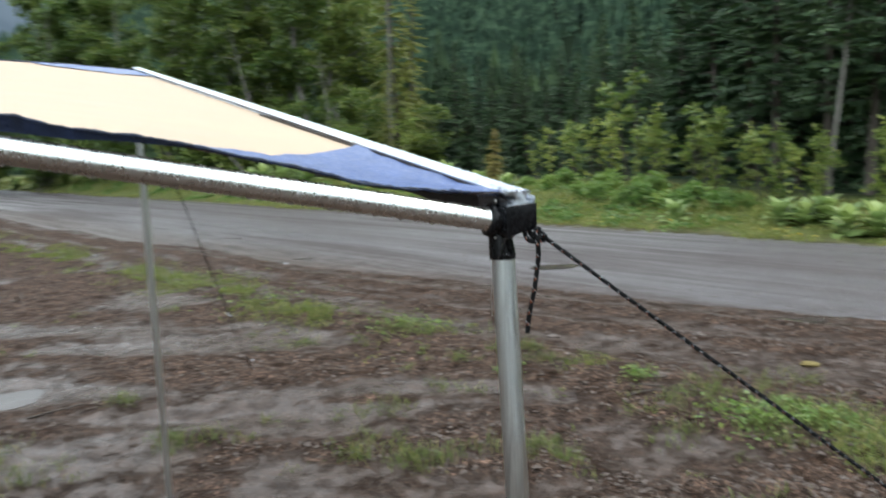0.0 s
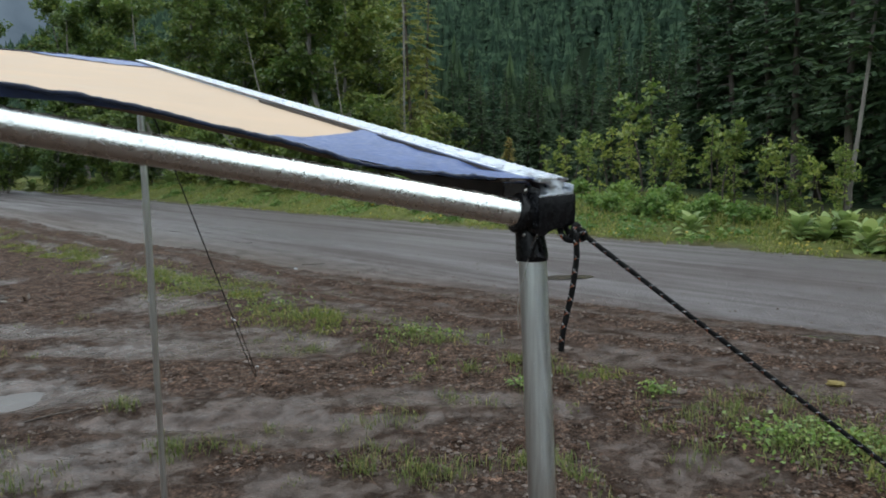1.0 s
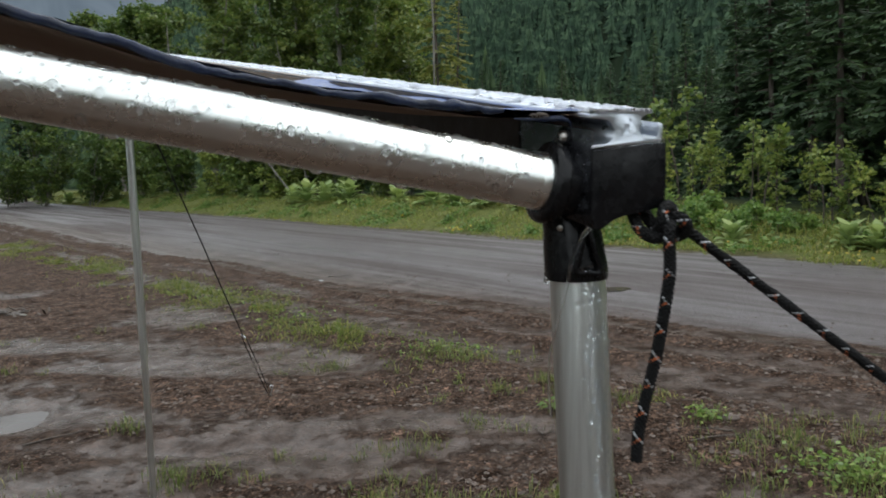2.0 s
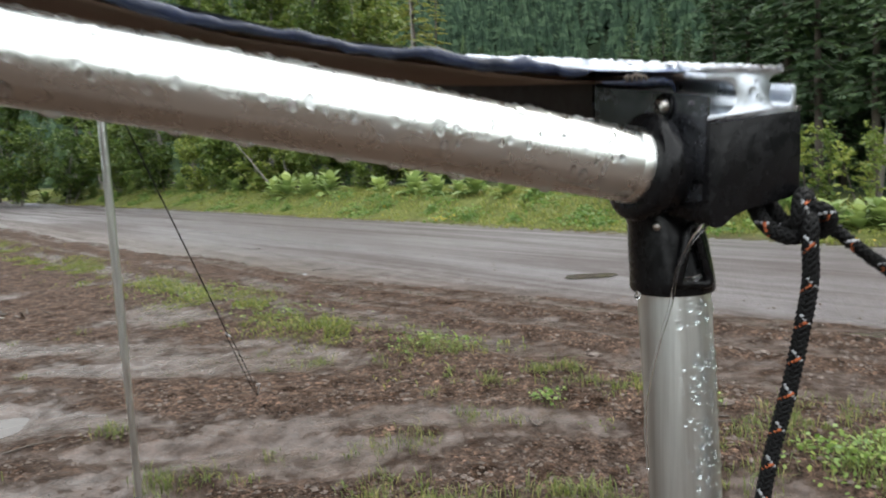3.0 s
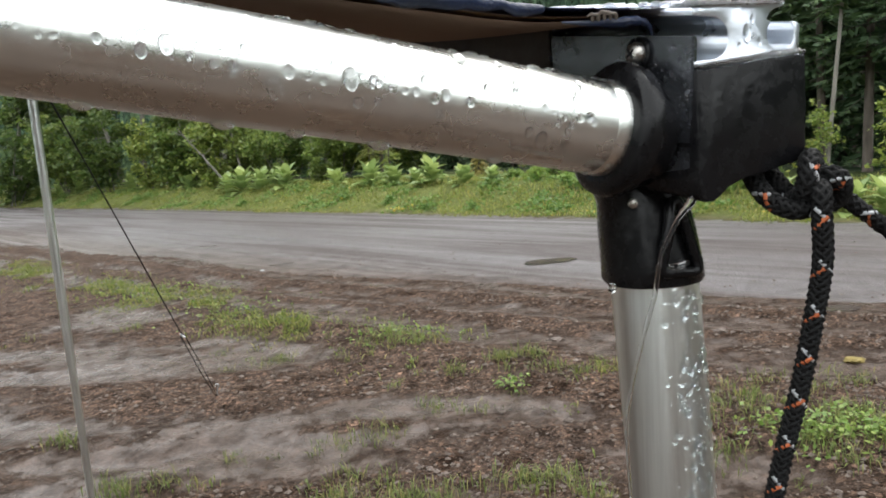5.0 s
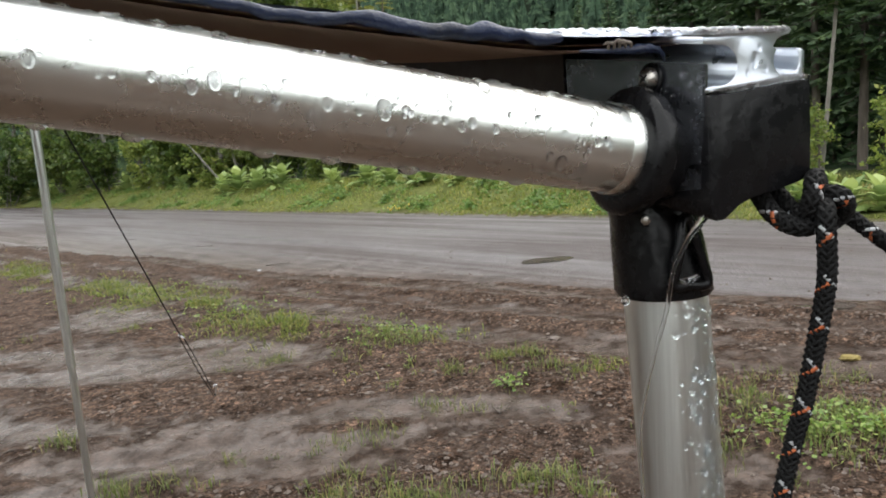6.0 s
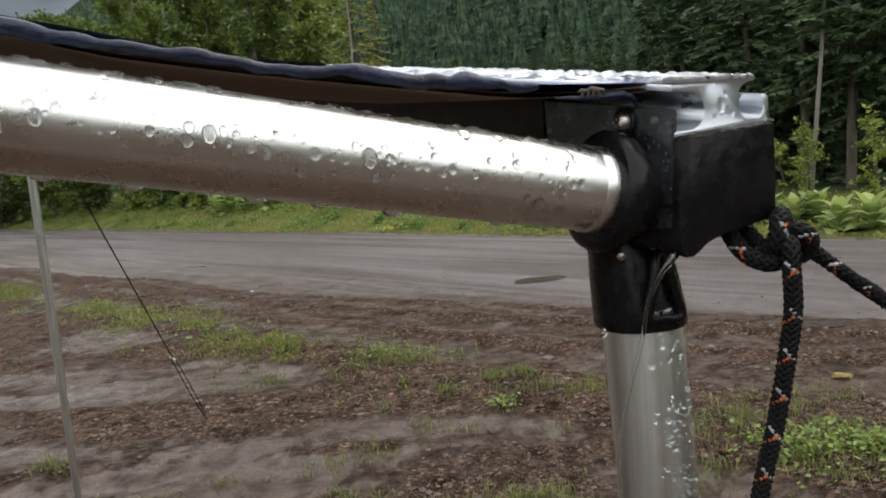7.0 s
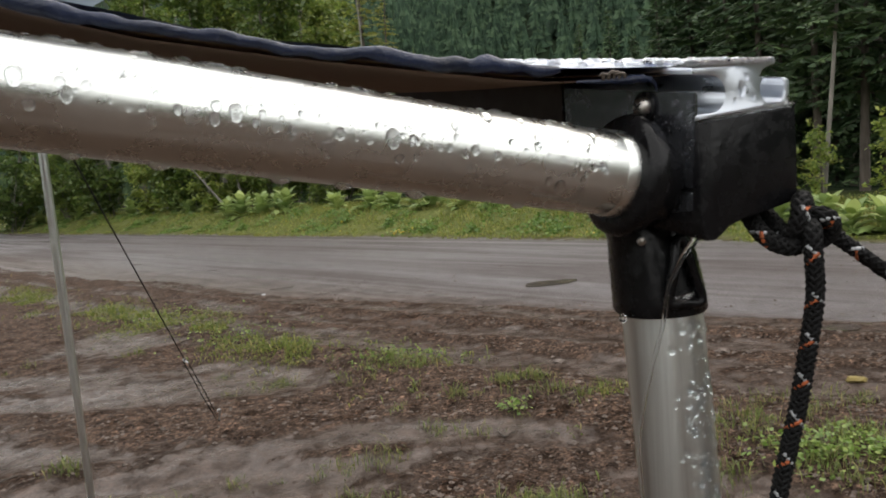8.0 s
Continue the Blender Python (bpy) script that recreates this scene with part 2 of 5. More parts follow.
# The canvas tan darkened, with the roof's own shade put into the colour
SHADED_UNDERSIDE = plain("tan_canvas_in_shade", (0.13, 0.080, 0.048), (0.18, 0.115, 0.072), 9, 0.85)
ROPE_BLACK = plain("black_rope_fibre", (0.004, 0.004, 0.0045), (0.010, 0.010, 0.010), 900, 0.75, bump=0.6, bump_scale=1800, bump_dist=0.0004)
ROPE_BLACK.node_tree.nodes["Principled BSDF"].inputs["Specular IOR Level"].default_value = 0.2
ROPE_ORANGE = plain("orange_rope_fibre", (0.32, 0.075, 0.02), (0.42, 0.11, 0.035), 700, 0.6)
ROPE_WHITE = plain("reflective_rope_fibre", (0.26, 0.27, 0.28), (0.38, 0.39, 0.41), 700, 0.4)
WATER = water_material("clear_water")
PEG_METAL = plain("galvanised_peg", (0.35, 0.36, 0.38), (0.55, 0.56, 0.58), 60, 0.4, metal=1.0)
STONE = plain("wet_gravel_stone", (0.040, 0.029, 0.023), (0.175, 0.140, 0.120), 14, 0.42, bump=0.3, bump_scale=80)
STONE.node_tree.nodes["Principled BSDF"].inputs["Specular IOR Level"].default_value = 0.15
BARK_DARK = bark("dark_spruce_bark", (0.045, 0.035, 0.028), (0.11, 0.09, 0.075))
BARK_PALE = bark("pale_alder_bark", (0.09, 0.082, 0.07), (0.22, 0.205, 0.18))
SPRUCE = leafy("spruce_needles", [(0.0, (0.026, 0.052, 0.021)), (0.6, (0.048, 0.090, 0.034)), (1.0, (0.095, 0.15, 0.054))], 0.7, 0.25)
# Far needles are bluer than the near ones: distance haze put into their colour
HAZED_SPRUCE = leafy("hazed_far_needles", [(0.0, (0.016, 0.040, 0.022)), (0.5, (0.036, 0.076, 0.042)), (1.0, (0.085, 0.145, 0.076))], 0.8, 0.2)
LARCH = leafy("yellow_green_needles", [(0.0, (0.13, 0.15, 0.03)), (1.0, (0.26, 0.27, 0.06))], 0.55, 0.4)
DRY = leafy("dry_yellow_needles", [(0.0, (0.16, 0.145, 0.035)), (1.0, (0.30, 0.26, 0.07))], 0.6, 0.3)
ALDER = leafy("alder_leaves", [(0.0, (0.060, 0.105, 0.020)), (0.55, (0.110, 0.165, 0.032)), (1.0, (0.185, 0.225, 0.050))], 0.45, 0.45)
SAPLING = leafy("sapling_leaves", [(0.0, (0.125, 0.190, 0.036)), (0.6, (0.22, 0.28, 0.058)), (1.0, (0.36, 0.39, 0.10))], 0.42, 0.45)
SHRUB = leafy("shrub_leaves", [(0.0, (0.110, 0.195, 0.034)), (0.6, (0.19, 0.29, 0.062)), (1.0, (0.31, 0.39, 0.10))], 0.42, 0.45)
ROSETTE = leafy("pale_broad_leaves", [(0.0, (0.20, 0.29, 0.08)), (1.0, (0.36, 0.44, 0.16))], 0.5, 0.4)
GRASS = leafy("wet_grass", [(0.0, (0.115, 0.155, 0.030)), (0.6, (0.19, 0.23, 0.045)), (1.0, (0.34, 0.30, 0.10))], 0.5, 0.45)
WEED = leafy("bright_weeds", [(0.0, (0.095, 0.130, 0.030)), (0.7, (0.16, 0.20, 0.048)), (1.0, (0.32, 0.28, 0.11))], 0.5, 0.45)
PETAL = leafy("yellow_petals", [(0.0, (0.55, 0.36, 0.03)), (1.0, (0.70, 0.52, 0.08))], 0.5, 0.3)
TWIG = plain("wet_dead_twig", (0.03, 0.022, 0.017), (0.09, 0.07, 0.055), 30, 0.6)
MOSS = plain("yellow_moss", (0.13, 0.095, 0.025), (0.21, 0.16, 0.04), 30, 0.8, bump=0.8, bump_scale=60, bump_dist=0.01)


# ---- mesh helpers ----
def mesh_np(name, verts, faces, mats, index=None, smooth=False):
    """A mesh from an array of places and an array (or list) of equal-sided faces."""
    me = bpy.data.meshes.new(name)
    verts = np.asarray(verts, float)
    faces = np.asarray(faces, int)
    k = faces.shape[1]
    me.vertices.add(len(verts))
    me.vertices.foreach_set("co", verts.ravel())
    me.loops.add(faces.size)
    me.loops.foreach_set("vertex_index", faces.ravel())
    me.polygons.add(len(faces))
    me.polygons.foreach_set("loop_start", np.arange(0, faces.size, k))
    me.polygons.foreach_set("loop_total", np.full(len(faces), k))
    for mt in mats:
        me.materials.append(mt)
    if index is not None:
        me.polygons.foreach_set("material_index", np.asarray(index, int))
    me.polygons.foreach_set("use_smooth", np.full(len(faces), smooth))
    me.update(calc_edges=True)
    me.validate()
    return me


def part(name, bm, material, parent=None, label="", smooth=True):
    """Links a bmesh, or a finished mesh, as one mesh object under a thing or a part."""
    if isinstance(bm, bmesh.types.BMesh):
        me = bpy.data.meshes.new(name)
        bmesh.ops.recalc_face_normals(bm, faces=bm.faces)
        for f in bm.faces:
            f.smooth = smooth
        bm.to_mesh(me)
        bm.free()
        for mt in (material if isinstance(material, (list, tuple)) else [material]):
            me.materials.append(mt)
        if smooth:
            me.set_sharp_from_angle(angle=radians(38))
    else:
        me = bm
    ob = new(name, me)
    if parent is not None:
        ob.parent = parent
        ob.matrix_parent_inverse = parent.matrix_basis.inverted()
    if label:
        ob["label"] = label
    return ob


def frames_along(pts):
    """Tangent, side and up vectors along a line of points, with no twist."""
    pts = np.asarray(pts, float)
    tan = np.gradient(pts, axis=0)
    tan /= np.linalg.norm(tan, axis=1)[:, None]
    side = np.cross(tan[0], (0.3, 0.2, 0.93))
    if np.linalg.norm(side) < 0.2:
        side = np.cross(tan[0], (1, 0, 0))
    sides = []
    for t in tan:
        side = side - t * (side @ t)
        side = side / np.linalg.norm(side)
        sides.append(side)
    sides = np.array(sides)
    return pts, tan, sides, np.cross(tan, sides)


def tube_arrays(pts, radii, sides=12, cap=True):
    pts, tan, u, v = frames_along(pts)
    n = len(pts)
    radii = np.broadcast_to(np.asarray(radii, float), (n,))
    ang = np.linspace(0, 2 * np.pi, sides, endpoint=False)
    ring = pts[:, None] + radii[:, None, None] * (np.cos(ang)[None, :, None] * u[:, None] + np.sin(ang)[None, :, None] * v[:, None])
    verts = ring.reshape(-1, 3)
    i, j = np.meshgrid(np.arange(n - 1), np.arange(sides), indexing="ij")
    a, b2 = i * sides + j, i * sides + (j + 1) % sides
    faces = np.stack([a, b2, b2 + sides, a + sides], -1).reshape(-1, 4)
    if cap:
        verts = np.concatenate([verts, pts[:1], pts[-1:]])
        j = np.arange(sides)
        m = n * sides
        c0 = np.stack([np.full(sides, m), (j + 1) % sides, j, j], -1)
        c1 = np.stack([np.full(sides, m + 1), (n - 1) * sides + j, (n - 1) * sides + (j + 1) % sides, (n - 1) * sides + (j + 1) % sides], -1)
        return verts, faces, np.concatenate([c0, c1])[:, :3]
    return verts, faces, np.zeros((0, 3), int)


def tube_bm(pts, radii, sides=16, bm=None, mat=0, cap=True):
    bm = bm or bmesh.new()
    verts, faces, caps = tube_arrays(pts, radii, sides, cap)
    vs = [bm.verts.new(p) for p in verts]
    for f in list(faces) + list(caps):
        try:
            bm.faces.new([vs[i] for i in f]).material_index = mat
        except ValueError:
            pass
    return bm


def merge_np(chunks):
    """Joins (verts, quads) chunks into one pair of arrays."""
    base, vs, fs = 0, [], []
    for v, f in chunks:
        vs.append(v)
        fs.append(np.asarray(f) + base)
        base += len(v)
    return np.concatenate(vs), np.concatenate(fs)


def prism_bm(outline, shift, bevel=0.0, bm=None):
    """A block whose outline is swept along shift."""
    bm = bm or bmesh.new()
    a = [bm.verts.new(q) for q in outline]
    b = [bm.verts.new(v.co + Vector(shift)) for v in a]
    n = len(a)
    bm.faces.new(a)
    bm.faces.new(b[::-1])
    for i in range(n):
        bm.faces.new((a[(i + 1) % n], a[i], b[i], b[(i + 1) % n]))
    bmesh.ops.recalc_face_normals(bm, faces=bm.faces)
    if bevel:
        bmesh.ops.bevel(bm, geom=list(bm.edges), offset=bevel, segments=2, profile=0.6, affect='EDGES')
    return bm


# ---- ground form ----
RNG = np.random.default_rng(7)
LATTICE = RNG.random((256, 256))


def vnoise(x, y, scale, ox=0.0):
    x, y = np.asarray(x) / scale + ox, np.asarray(y) / scale + ox * 1.7
    xi, yi = np.floor(x).astype(int), np.floor(y).astype(int)
    fx, fy = x - xi, y - yi
    fx, fy = fx * fx * (3 - 2 * fx), fy * fy * (3 - 2 * fy)
    g = lambda a, b: LATTICE[a % 256, b % 256]
    return (g(xi, yi) * (1 - fx) + g(xi + 1, yi) * fx) * (1 - fy) + (g(xi, yi + 1) * (1 - fx) + g(xi + 1, yi + 1) * fx) * fy - 0.5


def sstep(x, lo, hi):
    t = np.clip((x - lo) / (hi - lo), 0, 1)
    return t * t * (3 - 2 * t)


def road_coords(x, y):
    """Distance across the road from the camping pad, and along it."""
    return 0.714 * x + 0.70 * y, -0.70 * x + 0.714 * y


def rut_coord(n, s):
    """Distance across the wheel ruts, which run a little askew to the road."""
    return n + 0.2 * (np.clip(s, -2, 7) - 3.7) + 0.05 * np.clip(s - 7, 0, 12)


def silt_at(x, y):
    """1 where water has laid down smooth silt, 0 where clods and gravel stand proud."""
    x, y = np.asarray(x, float), np.asarray(y, float)
    n, s = road_coords(x, y)
    m = rut_coord(n, s) + 0.10 * vnoise(s, n, 1.1, 44) + 0.05 * vnoise(x, y, 0.3, 45)
    f = 1.3 * vnoise(x * 0.42 + 0.12 * y, y, 0.62, 41) + 0.55 * vnoise(x * 0.55, y, 0.24, 42) + 0.3 * vnoise(x, y, 0.10, 43) + 0.05
    for cx, cy, wx, wy, k in ((-1.75, 3.85, 0.85, 0.17, 1.1), (-3.6, 4.45, 0.9, 0.30, 1.2), (-3.2, 5.65, 1.0, 0.22, 0.7), (-0.2, 4.28, 0.8, 0.16, 0.8), (0.72, 4.10, 0.35, 0.22, 0.8), (-1.9, 5.95, 0.6, 0.15, 0.7),
                              (-1.0, 3.1, 0.25, 0.4, 0.6), (-0.6, 4.08, 0.35, 0.07, -0.8), (-2.2, 4.75, 0.9, 0.25, -0.8), (-0.6, 3.35, 0.7, 0.22, -0.6), (0.62, 4.65, 0.5, 0.14, -1.0), (0.5, 3.2, 0.6, 0.3, -0.6)):
        f = f + k * np.exp(-((x - cx) / wx) ** 2 - ((y - cy) / wy) ** 2)
    pad = sstep(f, -0.30, 0.62)
    ruts = 0.62 + 0.3 * np.exp(-((m - 4.35) / 0.14) ** 2) - 0.85 * np.exp(-((m - 4.83) / 0.12) ** 2) - 0.85 * np.exp(-((m - 5.52) / 0.13) ** 2) - 0.6 * (1 - sstep(m, 3.95, 4.2))
    ruts = ruts + 0.9 * vnoise(s * 0.3, n, 0.15, 46) + 0.5 * vnoise(x, y, 0.12, 47)
    churned = sstep(n, 3.15, 3.45)
    return pad * (1 - churned) + np.clip(ruts, 0, 1) * churned


def road_edges(s):
    near = 6.1 - rut_coord(0, s) + 0.30 * vnoise(s, s * 0, 3.0, 3)
    far = 10.95 + 0.7 * vnoise(s, s * 0, 4.5, 9) + 0.3 * vnoise(s, s * 0, 1.0, 5)
    return near, far


def height(x, y):
    x, y = np.asarray(x, float), np.asarray(y, float)
    n, s = road_coords(x, y)
    pad = 0.040 * vnoise(x, y, 1.3, 1) + 0.018 * vnoise(x, y, 0.45, 2) + 0.006 * vnoise(x, y, 0.16, 3)
    pad_w = 1 - sstep(n, 4.9, 5.5)
    pad_w = np.where(n > 10.9, sstep(n, 10.9, 11.6) * 1.6, pad_w)
    strip = 0.050 * np.exp(-((n - 3.65) / 0.40) ** 2)
    m = rut_coord(n, s)
    ruts = 0.030 * np.exp(-((m - 4.82) / 0.17) ** 2) + 0.028 * np.exp(-((m - 5.5) / 0.16) ** 2)
    rough = (1 - silt_at(x, y)) * (n < 6.5)
    ruts = ruts + rough * (0.016 + 0.024 * vnoise(x, y, 0.11, 51) + 0.012 * vnoise(x, y, 0.05, 52))
    road = 0.012 * vnoise(n, s * 0.15, 0.7, 11) + 0.008 * vnoise(x, y, 0.2, 12)
    bank = (0.10 + 0.36 * sstep(s, 5, 12)) * sstep(n, 11.2, 13.4)
    drop = -3.0 * sstep(n, 18, 40) - 12 * sstep(n, 40, 110)
    hill = 0.55 * np.clip(n - 170, 0, 700) * (1 + 0.35 * vnoise(x, y, 190, 4))
    hill += 0.135 * np.clip(np.hypot(x, y) - 250, 0, 900) * sstep(n, 60, 200)
    px, py = x + 0.5 * vnoise(x, y, 0.45, 13), y + 0.22 * vnoise(x, y, 0.30, 14)
    pond = -0.040 * (np.exp(-((px + 1.75) / 0.8) ** 2 - ((py - 3.86) / 0.16) ** 2) + np.exp(-((px + 3.6) / 0.9) ** 2 - ((py - 4.45) / 0.30) ** 2))
    return pad * pad_w + pond + strip + ruts + road + bank + drop + hill


def ground_z(x, y):
    return float(height(x, y))


def place(az, r):
    """A place on the ground at a bearing (degrees right of the y axis) and distance from the pad's corner."""
    x, y = r * math.sin(radians(az)), r * math.cos(radians(az))
    return x, y, ground_z(x, y)


def build_ground():
    fine = np.arange(-52, 52.01, 0.26)
    coarse = np.arange(57, 308, 5.0)
    az = np.radians(np.concatenate([fine, coarse]))
    r = [0.5]
    while r[-1] < 30:
        r.append(r[-1] * (1.008 if 2.4 < r[-1] < 9 else 1.016))
    while r[-1] < 2600:
        r.append(r[-1] * 1.045)
    r = np.array(r)
    rr, aa = np.meshgrid(r, az, indexing="ij")
    x, y = rr * np.sin(aa), rr * np.cos(aa)
    z = height(x, y)
    verts = np.stack([x, y, z], -1).reshape(-1, 3)
    m = len(az)
    i, j = np.meshgrid(np.arange(len(r) - 1), np.arange(m), indexing="ij")
    a, b = i * m + j, i * m + (j + 1) % m
    quads = np.stack([a, a + m, b + m, b], -1).reshape(-1, 4)
    mid = verts[quads].mean(1)
    n, s = road_coords(mid[:, 0], mid[:, 1])
    near, far = road_edges(s)
    on_road = (n > near) & (n < far)
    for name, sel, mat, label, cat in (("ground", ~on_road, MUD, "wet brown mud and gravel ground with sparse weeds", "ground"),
                                       ("road", on_road, ROAD, "wet grey unpaved gravel forest road", "road")):
        f = quads[sel]
        used = np.unique(f)
        remap = np.zeros(len(verts), int)
        remap[used] = np.arange(len(used))
        me = mesh_np(name, verts[used], remap[f], [mat], smooth=True)
        me.attributes.new("silt", 'FLOAT', 'POINT').data.foreach_set("value", silt_at(verts[used][:, 0], verts[used][:, 1]).astype(np.float32))
        ob = new(name, me)
        tagged(ob, label, cat, kind="structure")
    patch = bmesh.new()
    ring = [patch.verts.new(verts[k]) for k in range(m)]
    patch.faces.new(ring)
    ob = part("ground_centre", patch, MUD)
    tagged(ob, "wet brown gravel underfoot beside the awning leg", "ground", kind="structure")


build_ground()


def build_puddles():
    """Still water standing in the hollows of the pad: a level sheet that the mud rises through."""
    xs, ys = np.arange(-6.5, 2.2, 0.10), np.arange(2.6, 7.0, 0.10)
    xx, yy = np.meshgrid(xs, ys, indexing="ij")
    n, s = road_coords(xx, yy)
    level = -0.022 + 0.010 * vnoise(xx, yy, 0.3, 17)
    verts = np.stack([xx, yy, level], -1).reshape(-1, 3)
    m = len(ys)
    i, j = np.meshgrid(np.arange(len(xs) - 1), np.arange(m - 1), indexing="ij")
    a = i * m + j
    quads = np.stack([a, a + m, a + m + 1, a + 1], -1).reshape(-1, 4)
    c = verts[quads].mean(1)
    n, s = road_coords(c[:, 0], c[:, 1])
    quads = quads[(n < 2.35)]
    used = np.unique(quads)
    remap = np.zeros(len(verts), int)
    remap[used] = np.arange(len(used))
    ob = new("puddle_water", mesh_np("puddle_water", verts[used], remap[quads], [PUDDLE], smooth=True))
    tagged(ob, "shallow muddy rain puddles standing in hollows of the ground", "puddle", kind="structure")
    for cx, cy, wx, wy in ((1.15, 9.08, 0.30, 0.20), (2.9, 5.75, 0.22, 0.12)):
        bm = bmesh.new()
        ring = []
        for k in range(40):
            a = 2 * math.pi * k / 40
            q = 1 + 0.5 * float(vnoise(math.cos(a), math.sin(a), 0.6, cx))
            x, y = cx + wx * q * math.cos(a), cy + wy * q * math.sin(a)
            ring.append(bm.verts.new((x, y, ground_z(x, y) + 0.006)))
        mid = bm.verts.new((cx, cy, ground_z(cx, cy) + 0.006))
        for k in range(40):
            bm.faces.new((mid, ring[k - 1], ring[k]))
        hole = part("road_puddle", bm, PUDDLE)
        tagged(hole, "small brown puddle in a road pothole", "puddle", kind="structure")


build_puddles()

# ---- the awning ----
FACE = np.array([0.0869, 0.2455, 0.0])            # the left edge of the front beam's cut end
FACE_WAY = np.array([math.cos(radians(20)), math.sin(radians(20)), 0.0])
ARM_END, ARM_WAY = np.array([0.0626, 0.2585, 1.5940]), np.array([-0.8985, -0.3916, 0.2060])
ARM_R = 0.0143
FAR_CORNER = np.array([-1.375, 2.60, 2.068])
BEAM_WAY = FAR_CORNER - np.array([0.105, 0.252, 1.618])
CORNER = np.array([0.0845, 0.2535, 1.6270])
CANOPY = [CORNER, CORNER + BEAM_WAY * 0.985 - np.array([0, 0, 0.004]), ARM_END + ARM_WAY * 2.05 + np.array([0, 0, 0.04]), np.array([-3.30, 1.80, 2.255])]
HEM_REACH = np.array([-0.03, 0.016, 0.074, 0.15, 0.25, 0.35, 0.5, 2.1])
HEM_RISE = np.array([0.036, 0.029, 0.0245, 0.0215, 0.0270, 0.0320, 0.0325, 0.040])


def lathe(profile, origin, axis, sides=32):
    """A turned piece: (distance along the axis, radius) pairs."""
    axis = Vector(axis).normalized()
    q = axis.to_track_quat("Z", "Y").to_matrix()
    bm = bmesh.new()
    rings = []
    for d, r in profile:
        rings.append([bm.verts.new(Vector(origin) + q @ Vector((r * math.cos(2 * math.pi * k / sides), r * math.sin(2 * math.pi * k / sides), d))) for k in range(sides)])
    for a, b in zip(rings, rings[1:]):
        for k in range(sides):
            bm.faces.new((a[k], a[(k + 1) % sides], b[(k + 1) % sides], b[k]))
    bm.faces.new(rings[0][::-1])
    bm.faces.new(rings[-1])
    return bm


def loft(sections, bm=None):
    """Joins closed rings of points with equal counts, capped at both ends."""
    bm = bm or bmesh.new()
    rings = [[bm.verts.new(p) for p in s] for s in sections]
    n = len(rings[0])
    for a, b in zip(rings, rings[1:]):
        for k in range(n):
            bm.faces.new((a[k], a[(k + 1) % n], b[(k + 1) % n], b[k]))
    bm.faces.new(rings[0][::-1])
    bm.faces.new(rings[-1])
    return bm


def round_box(cx, cy, z, hx, hy, r, steps=6):
    """A rounded rectangle at height z."""
    out = []
    for qx, qy, a0 in ((1, 1, 0), (-1, 1, 90), (-1, -1, 180), (1, -1, 270)):
        for k in range(steps + 1):
            a = radians(a0 + 90 * k / steps)
            out.append((cx + qx * (hx - r) + r * math.cos(a), cy + qy * (hy - r) + r * math.sin(a), z))
    return out


def canopy_at(u, v):
    """A point of the roof cloth: u from the beam to the vehicle, v from the near arm to the far one."""
    c0, c1, c2, c3 = CANOPY
    d = 2.05 * u
    on_arm = ARM_END + ARM_WAY * d + np.array([0, 0, float(np.interp(d, HEM_REACH, HEM_RISE))])
    k = min(1.0, d / 0.03)
    near = c0 * (1 - k) + on_arm * k if d < 0.03 else on_arm
    beam = c0 * (1 - v) + c1 * v - np.array([0, 0, 0.006 * min(1, v * 30)])
    far, rail = c1 * (1 - u) + c3 * u, c2 * (1 - v) + c3 * v
    flat = (c0 * (1 - u) + c2 * u) * (1 - v) + (c1 * (1 - u) + c3 * u) * v
    p = near * (1 - v) + far * v + beam * (1 - u) + rail * u - flat
    sag = -0.07 * math.sin(math.pi * min(1, u)) * math.sin(math.pi * v)
    wr = 0.006 * float(vnoise(u * 2.1, v * 2.6, 0.30, 2)) + 0.003 * float(vnoise(u * 2.1, v * 2.6, 0.09, 5))
    edge = 0.006 * float(vnoise(u * 2.1, 0, 0.06, 4)) * max(0, 1 - 14 * v)
    return p + np.array([0, 0, sag + wr * min(1, 8 * u + 0.2) * min(1, 10 * v + 0.2) + edge * min(1, 12 * u)])


def on_face(outline):
    """Places (along the cut end, height) pairs on the beam's cut end."""
    return [tuple(FACE + FACE_WAY * u + np.array([0, 0, z])) for u, z in outline]


